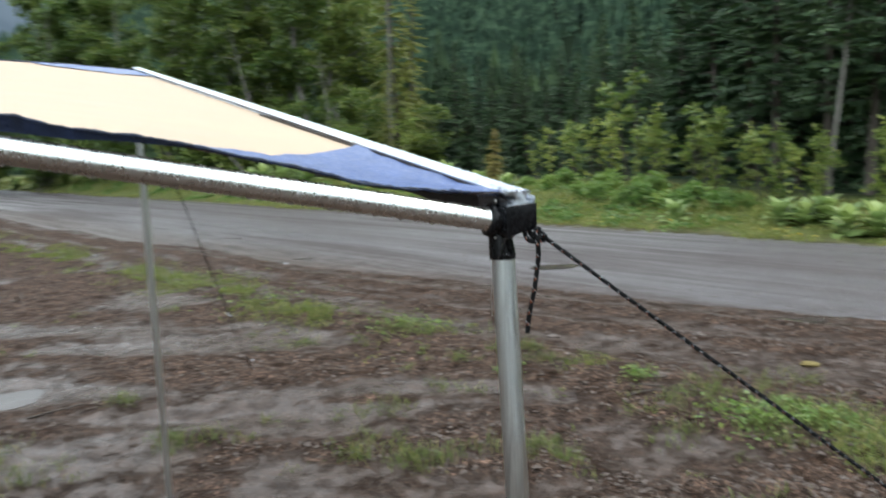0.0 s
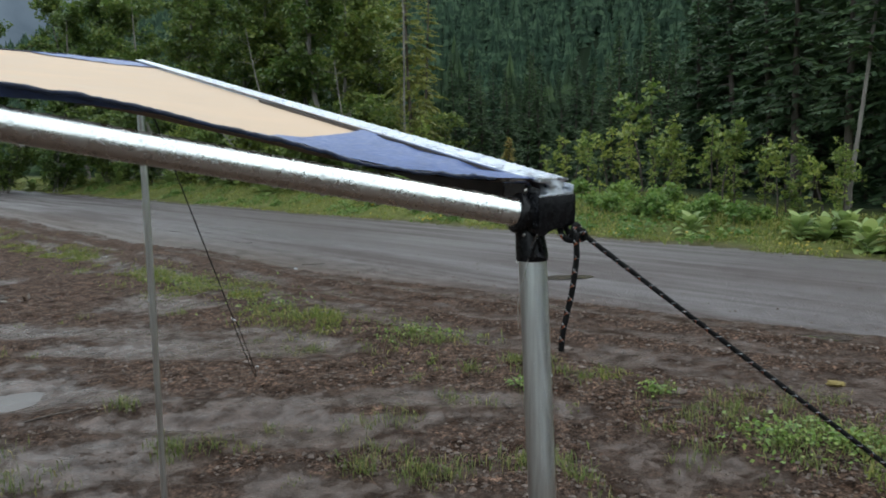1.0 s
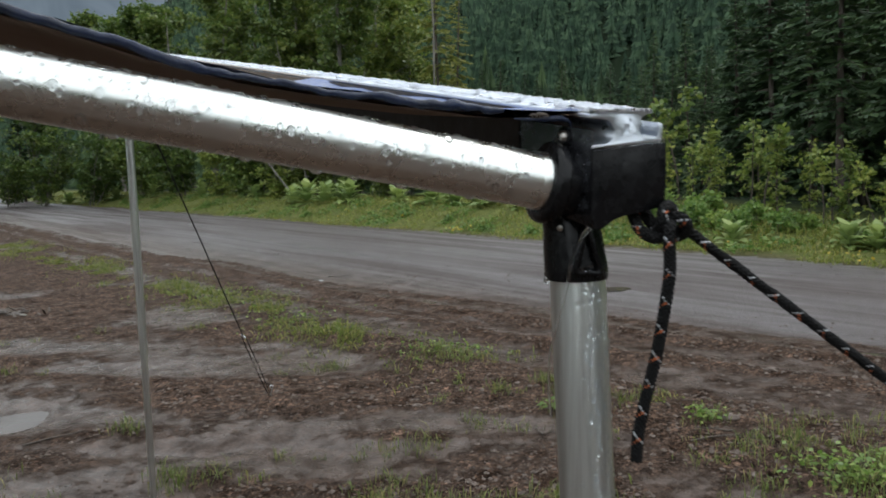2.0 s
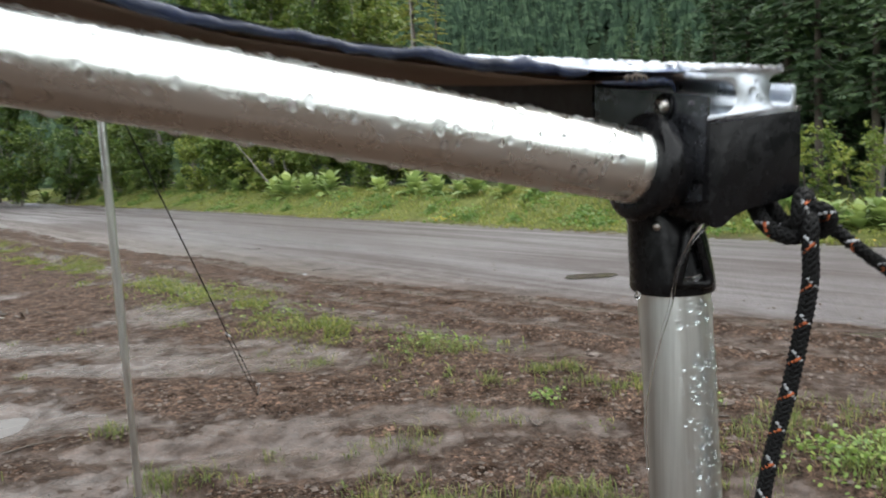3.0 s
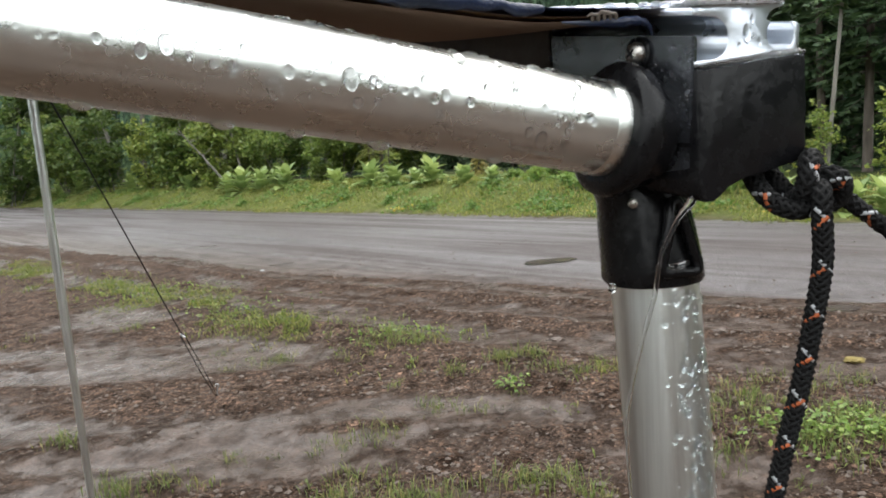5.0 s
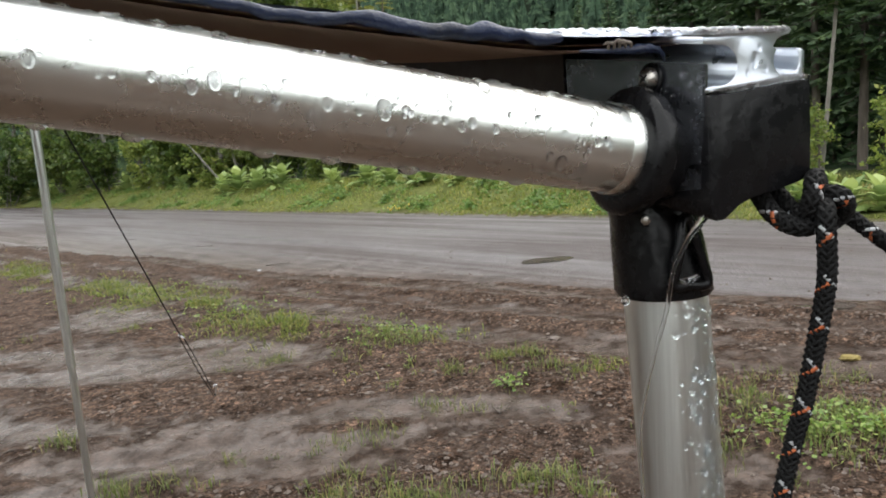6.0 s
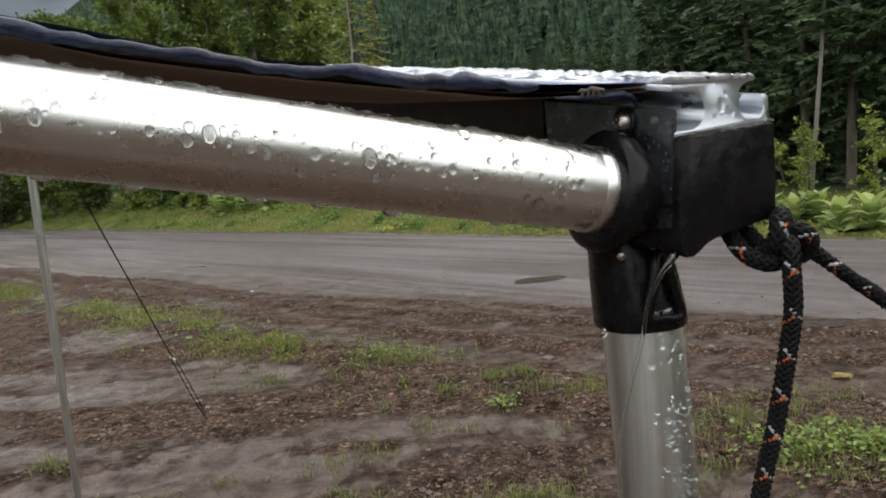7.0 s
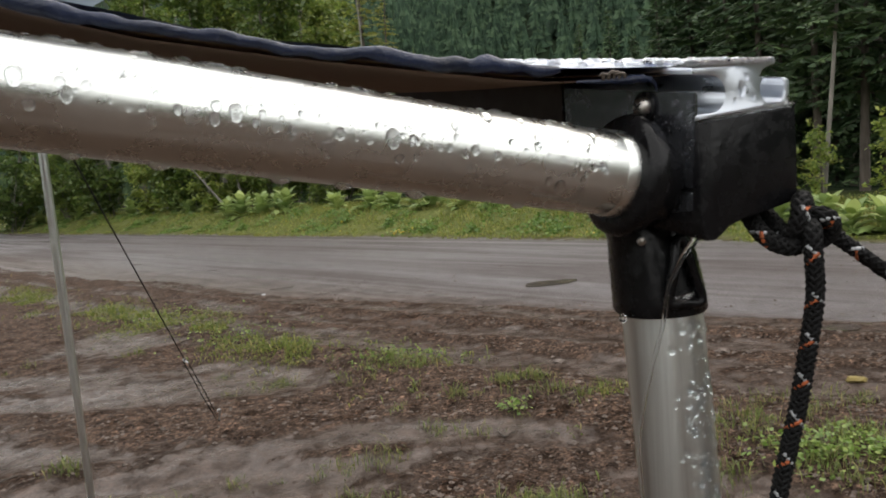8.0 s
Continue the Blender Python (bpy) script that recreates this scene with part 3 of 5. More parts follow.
def build_awning():
    root = new("awning")
    root.location = (0.10, 0.27, 0)
    tagged(root, "tan canvas vehicle awning with aluminium frame, wet with rain", "awning")
    # the extruded front beam with its two rope channels, cut off square
    prof = [(0.0000, 1.6092), (0.0392, 1.6122), (0.0396, 1.6204), (0.0381, 1.6212), (0.0364, 1.6214)]
    for k in range(11):
        a = radians(38 - 262 * k / 10)
        prof.append((0.0322 + 0.0053 * math.cos(a), 1.6178 + 0.0052 * math.sin(a)))
    prof += [(0.0270, 1.6222), (0.0284, 1.6243), (0.0308, 1.6254), (0.0336, 1.6259), (0.0340, 1.6266), (0.0318, 1.6272), (0.0274, 1.6276), (0.0169, 1.6271),
             (0.0060, 1.6266), (0.0000, 1.6262), (0.0000, 1.6240), (0.0045, 1.6237)]
    for k in range(11):
        a = radians(95 - 185 * k / 10)
        prof.append((0.0066 + 0.0061 * math.cos(a), 1.6174 + 0.0061 * math.sin(a)))
    prof += [(0.0030, 1.6112), (0.0000, 1.6109)]
    part("front_beam", prism_bm(on_face(prof), tuple(BEAM_WAY), bevel=0.00035), BEAM_METAL, root, "silver aluminium extrusion beaded with rain", smooth=True)
    block = [(0.0002, 1.6088), (0.0100, 1.6092), (0.0200, 1.6102), (0.0300, 1.6112), (0.0404, 1.6116), (0.0406, 1.5960), (0.0398, 1.5812), (0.0388, 1.5797), (0.0330, 1.5783), (0.0245, 1.5768),
             (0.0160, 1.5756), (0.0105, 1.5737), (0.0070, 1.5712), (0.0046, 1.5698), (0.0018, 1.5697), (0.0004, 1.5715), (-0.0006, 1.5756)]
    for off in (-0.0004, 0.985):
        s = Vector(BEAM_WAY * off)
        bm = prism_bm([Vector(q) + s for q in on_face(block)], tuple(BEAM_WAY * 0.024), bevel=0.0008)
        for v in bm.verts:
            v.co += Vector((noise.noise(v.co * 90), noise.noise(v.co * 90 + Vector((9, 0, 0))), 0)) * 0.0003
        part("end_plug", bm, PLASTIC, root, "glossy black moulded plastic plug")
    # water lying along the joint between the plug and the beam
    seam = smooth_line([Vector(q) - Vector((0, 0.0008, 0)) for q in on_face([(0.0006, 1.6090), (0.008, 1.6097), (0.018, 1.6106), (0.028, 1.6117), (0.0365, 1.6122), (0.0402, 1.6118)])], 40)
    part("water_film", tube_bm(seam, [0.0010 + 0.0007 * abs(float(vnoise(k, 0, 3.0, 3))) for k in range(40)], 8), WATER, root)
    # the bracket plate that joins arm and beam, with a folded lower lip
    for nm, plate, thick in (("bracket_plate", [(-0.0018, 1.6180), (-0.0006, 1.6184), (0.0293, 1.6231), (0.060, 1.6279), (0.060, 1.5912), (0.0006, 1.5872)], 0.0022),
                             ("bracket_lip", [(0.0004, 1.5866), (0.050, 1.5899), (0.050, 1.5850), (0.017, 1.5795), (0.0087, 1.5782), (0.0010, 1.5764)], 0.0019)):
        bm = bmesh.new()
        face = [bm.verts.new((0.0858 - 0.538 * d, 0.2462 + 0.843 * d, z)) for d, z in plate]
        back = [bm.verts.new(v.co + Vector((0.843, 0.538, 0)) * thick) for v in face]
        bm.faces.new(face)
        bm.faces.new(back[::-1])
        for k in range(len(face)):
            bm.faces.new((face[k - 1], face[k], back[k], back[k - 1]))
        bmesh.ops.recalc_face_normals(bm, faces=bm.faces)
        bmesh.ops.bevel(bm, geom=list(bm.edges), offset=0.0004, segments=2, affect='EDGES')
        part(nm, bm, PLATE_METAL, root, "grey wet metal bracket plate")
    # a dark strip added along the beam, its colour the shade under the cloth
    bm = bmesh.new()
    rows = []
    for k in range(30):
        d = 0.0605 + 0.9 * (k / 29) ** 1.5
        w = 0.0015 * min(1, k / 4) * float(vnoise(d, 0, 0.05, 6))
        rows.append([bm.verts.new((0.0858 - 0.538 * d + 0.843 * q, 0.2462 + 0.843 * d + 0.538 * q, z)) for q, z in ((-0.0004, 1.6240 + 0.160 * d + w * 0.3), (w - 0.0004, 1.5885 + 0.125 * d), (0.0016 + w, 1.5885 + 0.125 * d), (0.0016, 1.6240 + 0.160 * d))])
    for a, b in zip(rows, rows[1:]):
        for k in range(4):
            bm.faces.new((a[k], a[(k + 1) % 4], b[(k + 1) % 4], b[k]))
    part("webbing_flap", bm, SHADE_STRIP, root, "dark brown strip added for the shade along the beam")
    out = (-0.843, -0.538, 0.02)
    # a domed cross-head screw with its two slots sunk in
    bm = lathe([(0, 0.0036), (0.0014, 0.0036), (0.0026, 0.0031), (0.0034, 0.0022), (0.0037, 0.0010)], (0.0752, 0.2615, 1.6160), out, 24)
    screw = part("screw", bm, SCREW_METAL, root, "cross-head steel screw")
    tip = Vector((0.0752, 0.2615, 1.6160)) + Vector(out).normalized() * 0.0037
    for a in (35, 125):
        d = Vector((0.538 * math.cos(radians(a)), -0.843 * math.cos(radians(a)), math.sin(radians(a)))) * 0.0019
        part("slot", tube_bm([tip - d, tip, tip + d], [0.0003, 0.0005, 0.0003], 6), PLASTIC, screw)
    part("washer", lathe([(0, 0.0050), (0.0010, 0.0050), (0.0013, 0.0044)], (0.0757, 0.2618, 1.6160), out, 24), PLASTIC, root)
    # the near arm: a round tube with a sleeve and a flanged collar
    way = ARM_WAY / np.linalg.norm(ARM_WAY)
    arm = part("arm_tube", tube_bm([ARM_END + way * d for d in np.linspace(-0.004, 2.05, 60)], ARM_R, 48), ARM_METAL, root, "satin aluminium tube covered in raindrops")
    part("end_ferrule", lathe([(-0.012, ARM_R + 0.0006), (0.0035, ARM_R + 0.0006), (0.0045, ARM_R + 0.0002)], tuple(ARM_END), tuple(way), 40), ARM_METAL, arm)
    part("collar", lathe([(-0.0160, 0.0120), (-0.0158, 0.0165), (-0.0085, 0.0172), (-0.0078, 0.0196), (-0.0066, 0.0208), (-0.0030, 0.0212), (-0.0012, 0.0206), (0.0, 0.0188), (0.0002, 0.0145)], tuple(ARM_END), tuple(way), 48), PLASTIC, root, "round black plastic collar")
    # the far arm, seen only as the cloth's far edge
    far_way = CANOPY[3] - CANOPY[1]
    part("arm_tube", tube_bm([CANOPY[1] + far_way * d + np.array([0, 0, -0.035]) for d in np.linspace(0, 1, 8)], ARM_R, 16), ARM_METAL, root)
    # the vehicle-side rail that carries the cloth
    rail = CANOPY[3] - CANOPY[2]
    part("vehicle_rail", tube_bm([CANOPY[2] + rail * d + np.array([0, 0, -0.01]) for d in np.linspace(-0.02, 1.02, 6)], 0.022, 12), BEAM_METAL, root)
    # roof cloth, 1.5 mm thick
    nu, nv = 70, 54
    us = np.linspace(0, 1, nu) ** 1.5
    vs = np.linspace(0, 1, nv) ** 1.3
    bm = bmesh.new()
    top = [[bm.verts.new(canopy_at(u, v)) for v in vs] for u in us]
    under = [[bm.verts.new(canopy_at(u, v) - np.array([0, 0, 0.0015])) for v in vs] for u in us]
    for i in range(nu - 1):
        for j in range(nv - 1):
            bm.faces.new((top[i][j], top[i + 1][j], top[i + 1][j + 1], top[i][j + 1])).material_index = 0
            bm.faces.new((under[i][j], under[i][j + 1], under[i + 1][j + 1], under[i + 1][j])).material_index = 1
    canopy = part("canopy", bm, [CANVAS, SHADED_UNDERSIDE], root, "taut tan canvas roof cloth, soaked")
    # navy reinforcing patches in the two front corners
    for flip in (False, True):
        bm = bmesh.new()
        rows = []
        for i in range(26):
            u = 0.188 * (i / 25) ** 1.1
            width = 0.145 * (1 - i / 25) ** 0.75 + 0.012
            width = width * (1 + 0.06 * float(vnoise(u, 0, 0.03, 3)))
            row = []
            for j in range(10):
                v = width * j / 9
                p = canopy_at(u, 1 - v if flip else v)
                row.append(bm.verts.new(p + np.array([0, 0, 0.0030 + 0.005 * float(vnoise(u * 2, v * 2.6, 0.03, 9))])))
            rows.append(row)
        for a, b in zip(rows, rows[1:]):
            for j in range(9):
                bm.faces.new((a[j], b[j], b[j + 1], a[j + 1]))
        part("corner_patch", bm, NAVY, canopy, "wet navy blue corner reinforcement")
    # the rolled hem along the near edge
    line, rad = [], []
    for k in range(420):
        u = 0.013 + 0.982 * (k / 419) ** 1.6
        p = canopy_at(u, 0.0)
        line.append(p + np.array([0.001, -0.0012, 0.0014 + 0.0024 * float(vnoise(u * 2.1, 0, 0.022, 8)) + 0.0012 * float(vnoise(u * 2.1, 0, 0.006, 3))]))
        rad.append((0.0020 + 0.0016 * float(vnoise(u * 2.1, 1, 0.016, 4)) + 0.0008 * float(vnoise(u * 2.1, 1, 0.005, 6))) * min(1, 0.5 + k / 14))
    part("hem", tube_bm(line, rad, 10), HEM, canopy, "rolled wet navy hem")
    tip = smooth_line([(0.0785, 0.2570, 1.6208), (0.0770, 0.2555, 1.6238), (0.0735, 0.2545, 1.6250), (0.0680, 0.2535, 1.6250), (0.0600, 0.2515, 1.6250), (0.0500, 0.2480, 1.6255)], 30)
    part("hem_end", tube_bm(tip, [0.0003 + 0.0012 * min(1, k / 12) * min(1, (29 - k) / 12) * (1 + 0.5 * float(vnoise(k, 0, 2.0, 3))) for k in range(30)], 9), HEM, canopy, "frayed hem end at the corner")
    for k in range(5):
        frayed = smooth_line([(0.0665 - 0.0018 * k, 0.2505, 1.6255), (0.0658 - 0.0016 * k, 0.2498, 1.6270 + 0.0005 * (k % 3)), (0.0625 - 0.0012 * k, 0.2495, 1.6268 + 0.0004 * (k % 2))], 8)
        part("frayed_thread", tube_bm(frayed, [0.0005, 0.0006, 0.0006, 0.0006, 0.0005, 0.0005, 0.0003, 0.0002], 6), TWIG, canopy, "small frayed brown tuft")
    # the hem's hanging valance, further along the near edge
    bm = bmesh.new()
    rows = []
    for k in range(80):
        u = 0.150 + 0.84 * (k / 79) ** 1.3
        q = canopy_at(u, 0.0) + np.array([0.001, -0.0012, 0.002])
        drop = 0.018 * float(sstep(u, 0.150, 0.30)) + 0.002 * float(vnoise(u * 2.1, 0, 0.05, 12)) + 0.003
        rows.append([bm.verts.new(q + np.array(o)) for o in ((0, -0.001, 0), (0.002, 0.003, -drop), (0.002, 0.006, -drop), (0, 0.003, 0))])
    for a, b in zip(rows, rows[1:]):
        for k in range(4):
            bm.faces.new((a[k], a[(k + 1) % 4], b[(k + 1) % 4], b[k]))
    part("valance", bm, HEM, canopy, "black navy valance strip")
    # far edge binding
    line = [canopy_at(u, 1.0) + np.array([0, 0, 0.002]) for u in np.linspace(0, 1, 40)]
    part("hem", tube_bm(line, 0.004, 8), HEM, canopy)
    return root


def build_leg(top, way, length, owner):
    """A telescopic leg: tube, socket with a latch loop, and foot."""
    way = np.asarray(way) / np.linalg.norm(way)
    foot = np.asarray(top) - way * length
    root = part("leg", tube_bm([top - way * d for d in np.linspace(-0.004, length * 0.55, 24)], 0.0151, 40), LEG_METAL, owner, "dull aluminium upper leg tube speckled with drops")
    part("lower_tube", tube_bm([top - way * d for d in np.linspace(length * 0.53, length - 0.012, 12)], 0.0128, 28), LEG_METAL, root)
    part("foot", lathe([(0, 0.022), (0.006, 0.022), (0.012, 0.0165), (0.03, 0.0155)], tuple(foot), tuple(way), 24), PLASTIC, root)
    x, y, z = top
    # socket: a waisted sleeve that widens towards its lip
    secs = []
    for dz, hx, hy, dx in ((0.000, 0.0166, 0.0168, 0), (0.0012, 0.0173, 0.0174, 0), (0.006, 0.0172, 0.0172, 0), (0.018, 0.0164, 0.0162, -0.0008), (0.028, 0.0154, 0.0150, -0.0014),
                           (0.034, 0.0156, 0.0140, -0.0026), (0.042, 0.0170, 0.0130, -0.0040), (0.056, 0.0170, 0.0120, -0.0046)):
        secs.append(round_box(x - 0.0006 + dx + way[0] * dz, y + way[1] * dz, z + dz, hx, hy, min(hx, hy) * 0.92, 8))
    part("socket", loft(secs), PLASTIC, root, "glossy black plastic socket")
    # triangular latch loop on the front of the socket
    tri = [(x + 0.0040, y - 0.0172, z + 0.0052), (x - 0.0020, y - 0.0180, z + 0.0060), (x - 0.0012, y - 0.0185, z + 0.0120), (x + 0.0010, y - 0.0180, z + 0.0210),
           (x + 0.0022, y - 0.0165, z + 0.0275), (x + 0.0046, y - 0.0155, z + 0.0280), (x + 0.0068, y - 0.0158, z + 0.0210), (x + 0.0090, y - 0.0158, z + 0.0120),
           (x + 0.0104, y - 0.0155, z + 0.0070), (x + 0.0092, y - 0.0160, z + 0.0048), (x + 0.0040, y - 0.0172, z + 0.0052)]
    loop = part("latch_loop", tube_bm(smooth_line(tri, 60), 0.0020, 12, cap=False), PLASTIC, root, "black triangular latch loop")
    part("water_drop", tube_bm(smooth_line([(x - 0.0004, y - 0.0196, z + 0.0078), (x + 0.0030, y - 0.0194, z + 0.0074), (x + 0.0066, y - 0.0184, z + 0.0086)], 14), [0.0005 + 0.0007 * math.sin(math.pi * k / 13) for k in range(14)], 8), WATER, loop)
    # a tiny metal bead added for the glint of a water drop
    part("rivet", lathe([(0, 0.0017), (0.0007, 0.0015), (0.0011, 0.0008)], (x - 0.0100, y - 0.0158, z + 0.0290), (0, -1, 0), 16), SCREW_METAL, root)
    return root


def smooth_line(pts, count):
    """A smooth curve through points."""
    pts = np.asarray(pts, float)
    ext = np.concatenate([[2 * pts[0] - pts[1]], pts, [2 * pts[-1] - pts[-2]]])
    out = []
    for t in np.linspace(0, len(pts) - 1.0001, count):
        i, f = int(t), t - int(t)
        p0, p1, p2, p3 = ext[i:i + 4]
        out.append(0.5 * (2 * p1 + (p2 - p0) * f + (2 * p0 - 5 * p1 + 4 * p2 - p3) * f * f + (3 * p1 - p0 - 3 * p2 + p3) * f ** 3))
    return np.array(out)


def braid(pts, radius, step, strands=12, sides=4, lay=0.0150):
    """A braided cord: a core with strands wound both ways, some of them flecked orange and white."""
    pts = np.asarray(pts, float)
    seg = np.r_[0, np.cumsum(np.linalg.norm(np.diff(pts, axis=0), axis=1))]
    n = max(6, int(seg[-1] / step))
    d = np.linspace(0, seg[-1], n)
    line = np.stack([np.interp(d, seg, pts[:, k]) for k in range(3)], 1)
    line, tan, u, v = frames_along(line)
    chunks, mats = [], []
    core_v, core_f, _ = tube_arrays(line, radius * 0.80, 10, cap=False)
    chunks.append((core_v, core_f))
    mats.append(np.zeros(len(core_f), int))
    half = strands // 2
    m = n // 2
    lean = math.atan2(-v[m][1], -u[m][1])
    for k in range(strands):
        turn = 1 if k < half else -1
        phase = lean + 2 * np.pi * (k % half) / half
        ang = phase + turn * 2 * np.pi * d / lay
        over = np.cos(half * (ang - lean) * 0.5 * turn + (0 if turn > 0 else np.pi))
        rad = radius * (0.84 + 0.07 * over)
        pos = line + rad[:, None] * (np.cos(ang)[:, None] * u + np.sin(ang)[:, None] * v)
        sv, sf, _ = tube_arrays(pos, radius * 0.27, sides, cap=False)
        mi = np.zeros(len(sf), int)
        dd = np.repeat(d[:-1], sides)
        if k in (0, half):
            off = (dd + (0.0012 if k else -0.0012) + lay / 2) % lay - lay / 2
            mi[np.abs(off) < 0.0019] = 1 if k == 0 else 2
        chunks.append((sv, sf))
        mats.append(mi)
    verts, faces = merge_np(chunks)
    return mesh_np("cord", verts, faces, [ROPE_BLACK, ROPE_ORANGE, ROPE_WHITE], np.concatenate(mats), smooth=True)


def build_near_guy():
    root = new("guy_rope")
    root.location = (0.117, 0.25, 1.575)
    tagged(root, "black braided guy rope with orange flecks tied to the awning corner", "rope", "guy ropes")
    r = 0.0029
    strap = smooth_line([(0.1085, 0.2660, 1.5800), (0.1100, 0.2610, 1.5735), (0.1120, 0.2565, 1.5683), (0.1160, 0.2540, 1.5650), (0.1205, 0.2530, 1.5640), (0.1250, 0.2550, 1.5655), (0.1275, 0.2590, 1.5690)], 60)
    back = smooth_line([(0.1150, 0.2680, 1.5790), (0.1175, 0.2640, 1.5730), (0.1210, 0.2610, 1.5680), (0.1260, 0.2610, 1.5665), (0.1300, 0.2600, 1.5690)], 50)
    over = smooth_line([(0.1200, 0.2600, 1.5660), (0.1215, 0.2535, 1.5690), (0.1220, 0.2510, 1.5740), (0.1235, 0.2530, 1.5785), (0.1265, 0.2580, 1.5795), (0.1290, 0.2610, 1.5765), (0.1280, 0.2640, 1.5720)], 60)
    turn = smooth_line([(0.1255, 0.2630, 1.5690), (0.1275, 0.2560, 1.5735), (0.1310, 0.2530, 1.5740), (0.1345, 0.2545, 1.5705), (0.1345, 0.2580, 1.5660), (0.1310, 0.2600, 1.5640), (0.1275, 0.2590, 1.5655)], 60)
    for nm, pts in (("strap", strap), ("strap", back), ("knot", over), ("knot", turn)):
        part(nm, braid(pts, r, 0.0012), ROPE_BLACK, root, "tight rope knot" if nm == "knot" else "")
    tail = smooth_line([(0.1270, 0.2560, 1.5715), (0.1250, 0.2490, 1.5690), (0.1247, 0.2480, 1.5615), (0.1252, 0.2490, 1.5479), (0.1236, 0.2510, 1.5318), (0.1202, 0.2540, 1.5070),
                        (0.1168, 0.2555, 1.4910), (0.1134, 0.2560, 1.4758), (0.1105, 0.2565, 1.4600), (0.1095, 0.2570, 1.4460)], 80)
    part("tail", braid(tail, r, 0.0012), ROPE_BLACK, root, "loose hanging rope end")
    start, end = np.array([0.1320, 0.2590, 1.5700]), np.array([2.068, 0.297, 0.03])
    line = [start + (end - start) * f for f in np.linspace(0, 1, 30)]
    part("line", braid(line, r * 0.92, 0.0022, 10, 3), ROPE_BLACK, root, "taut rope line to the ground")
    return root


def build_far_guy():
    top = np.array([-1.40, 2.60, 2.035])
    peg = np.array([-1.655, 4.76, 0.030])
    root = new("guy_rope")
    root.location = tuple(peg)
    tagged(root, "thin black guy rope doubled below its slider, pegged into mud", "rope", "guy ropes")
    side = np.array([0.013, 0.0, 0.004])
    slide = top + (peg - top) * 0.705
    part("line", tube_bm([top + (slide - top) * f for f in np.linspace(0, 1, 12)], 0.0034, 8), ROPE_BLACK, root)
    for sgn in (-1, 1):
        part("doubled_line", tube_bm([slide + side * sgn * 0.8, slide + (peg - slide) * 0.5 + side * sgn, peg + side * sgn * 0.35], 0.0030, 8), ROPE_BLACK, root)
    bm = tube_bm([slide + np.array([-0.014, 0, 0.012]), slide, slide + np.array([0.014, 0.0, -0.012])], [0.004, 0.0065, 0.004], 10)
    part("slider", bm, PEG_METAL, root, "small pale slider")
    return root


def build_peg(name, x, y, lean):
    z = ground_z(x, y)
    root = new(name)
    root.location = (x, y, z)
    tagged(root, "bent galvanised steel tent peg driven into wet ground", "tent peg", "tent pegs")
    pts = smooth_line([(x - lean * 0.5, y, z - 0.12), (x, y, z), (x + lean * 0.25, y, z + 0.06), (x + lean * 0.30, y, z + 0.075), (x + lean * 0.30 - 0.018, y, z + 0.074), (x + lean * 0.3 - 0.02, y, z + 0.058)], 26)
    part("shaft", tube_bm(pts, 0.0040, 10), PEG_METAL, root)
    return root


awning = build_awning()
near_leg = build_leg(np.array([0.0826, 0.2826, 1.5400]), (-0.0243, 0.0558, 0.9981), 1.54, awning)
far_top = np.array([-1.4180, 2.6600, 1.975])
build_leg(far_top, (0.026, -0.020, 0.9995), 1.975, awning)
build_near_guy()
build_far_guy()
build_peg("tent_peg", -1.655, 4.76, 0.06)
build_peg("tent_peg", 2.068, 0.297, 0.08)


# ---- rain on the awning ----
def drop_arrays(centre, normal, down, w, h, depth, rings=4, seg=10):
    """A bead of water: a flattened cap that bulges towards its lower end."""
    n = Vector(normal).normalized()
    d = (Vector(down) - n * n.dot(Vector(down)))
    d = d.normalized() if d.length > 1e-4 else n.orthogonal().normalized()
    s = n.cross(d)
    verts, quads = [], []
    for i in range(rings):
        a = (i / rings) * math.pi / 2
        rr, hh = math.cos(a), math.sin(a)
        for k in range(seg):
            t = 2 * math.pi * k / seg
            fall = 1 + 0.22 * math.cos(t)
            p = Vector(centre) + s * (w * rr * math.sin(t)) + d * (h * rr * math.cos(t) * fall + 0.25 * h * hh) + n * (depth * hh - 0.0002)
            verts.append(p)
    verts.append(Vector(centre) + d * 0.25 * h + n * (depth - 0.0002))
    for i in range(rings - 1):
        for k in range(seg):
            quads.append((i * seg + k, i * seg + (k + 1) % seg, (i + 1) * seg + (k + 1) % seg, (i + 1) * seg + k))
    tip = len(verts) - 1
    top = (rings - 1) * seg
    for k in range(0, seg, 2):
        quads.append((top + k, top + (k + 1) % seg, top + (k + 2) % seg, tip))
    return np.array([tuple(v) for v in verts]), np.array(quads)


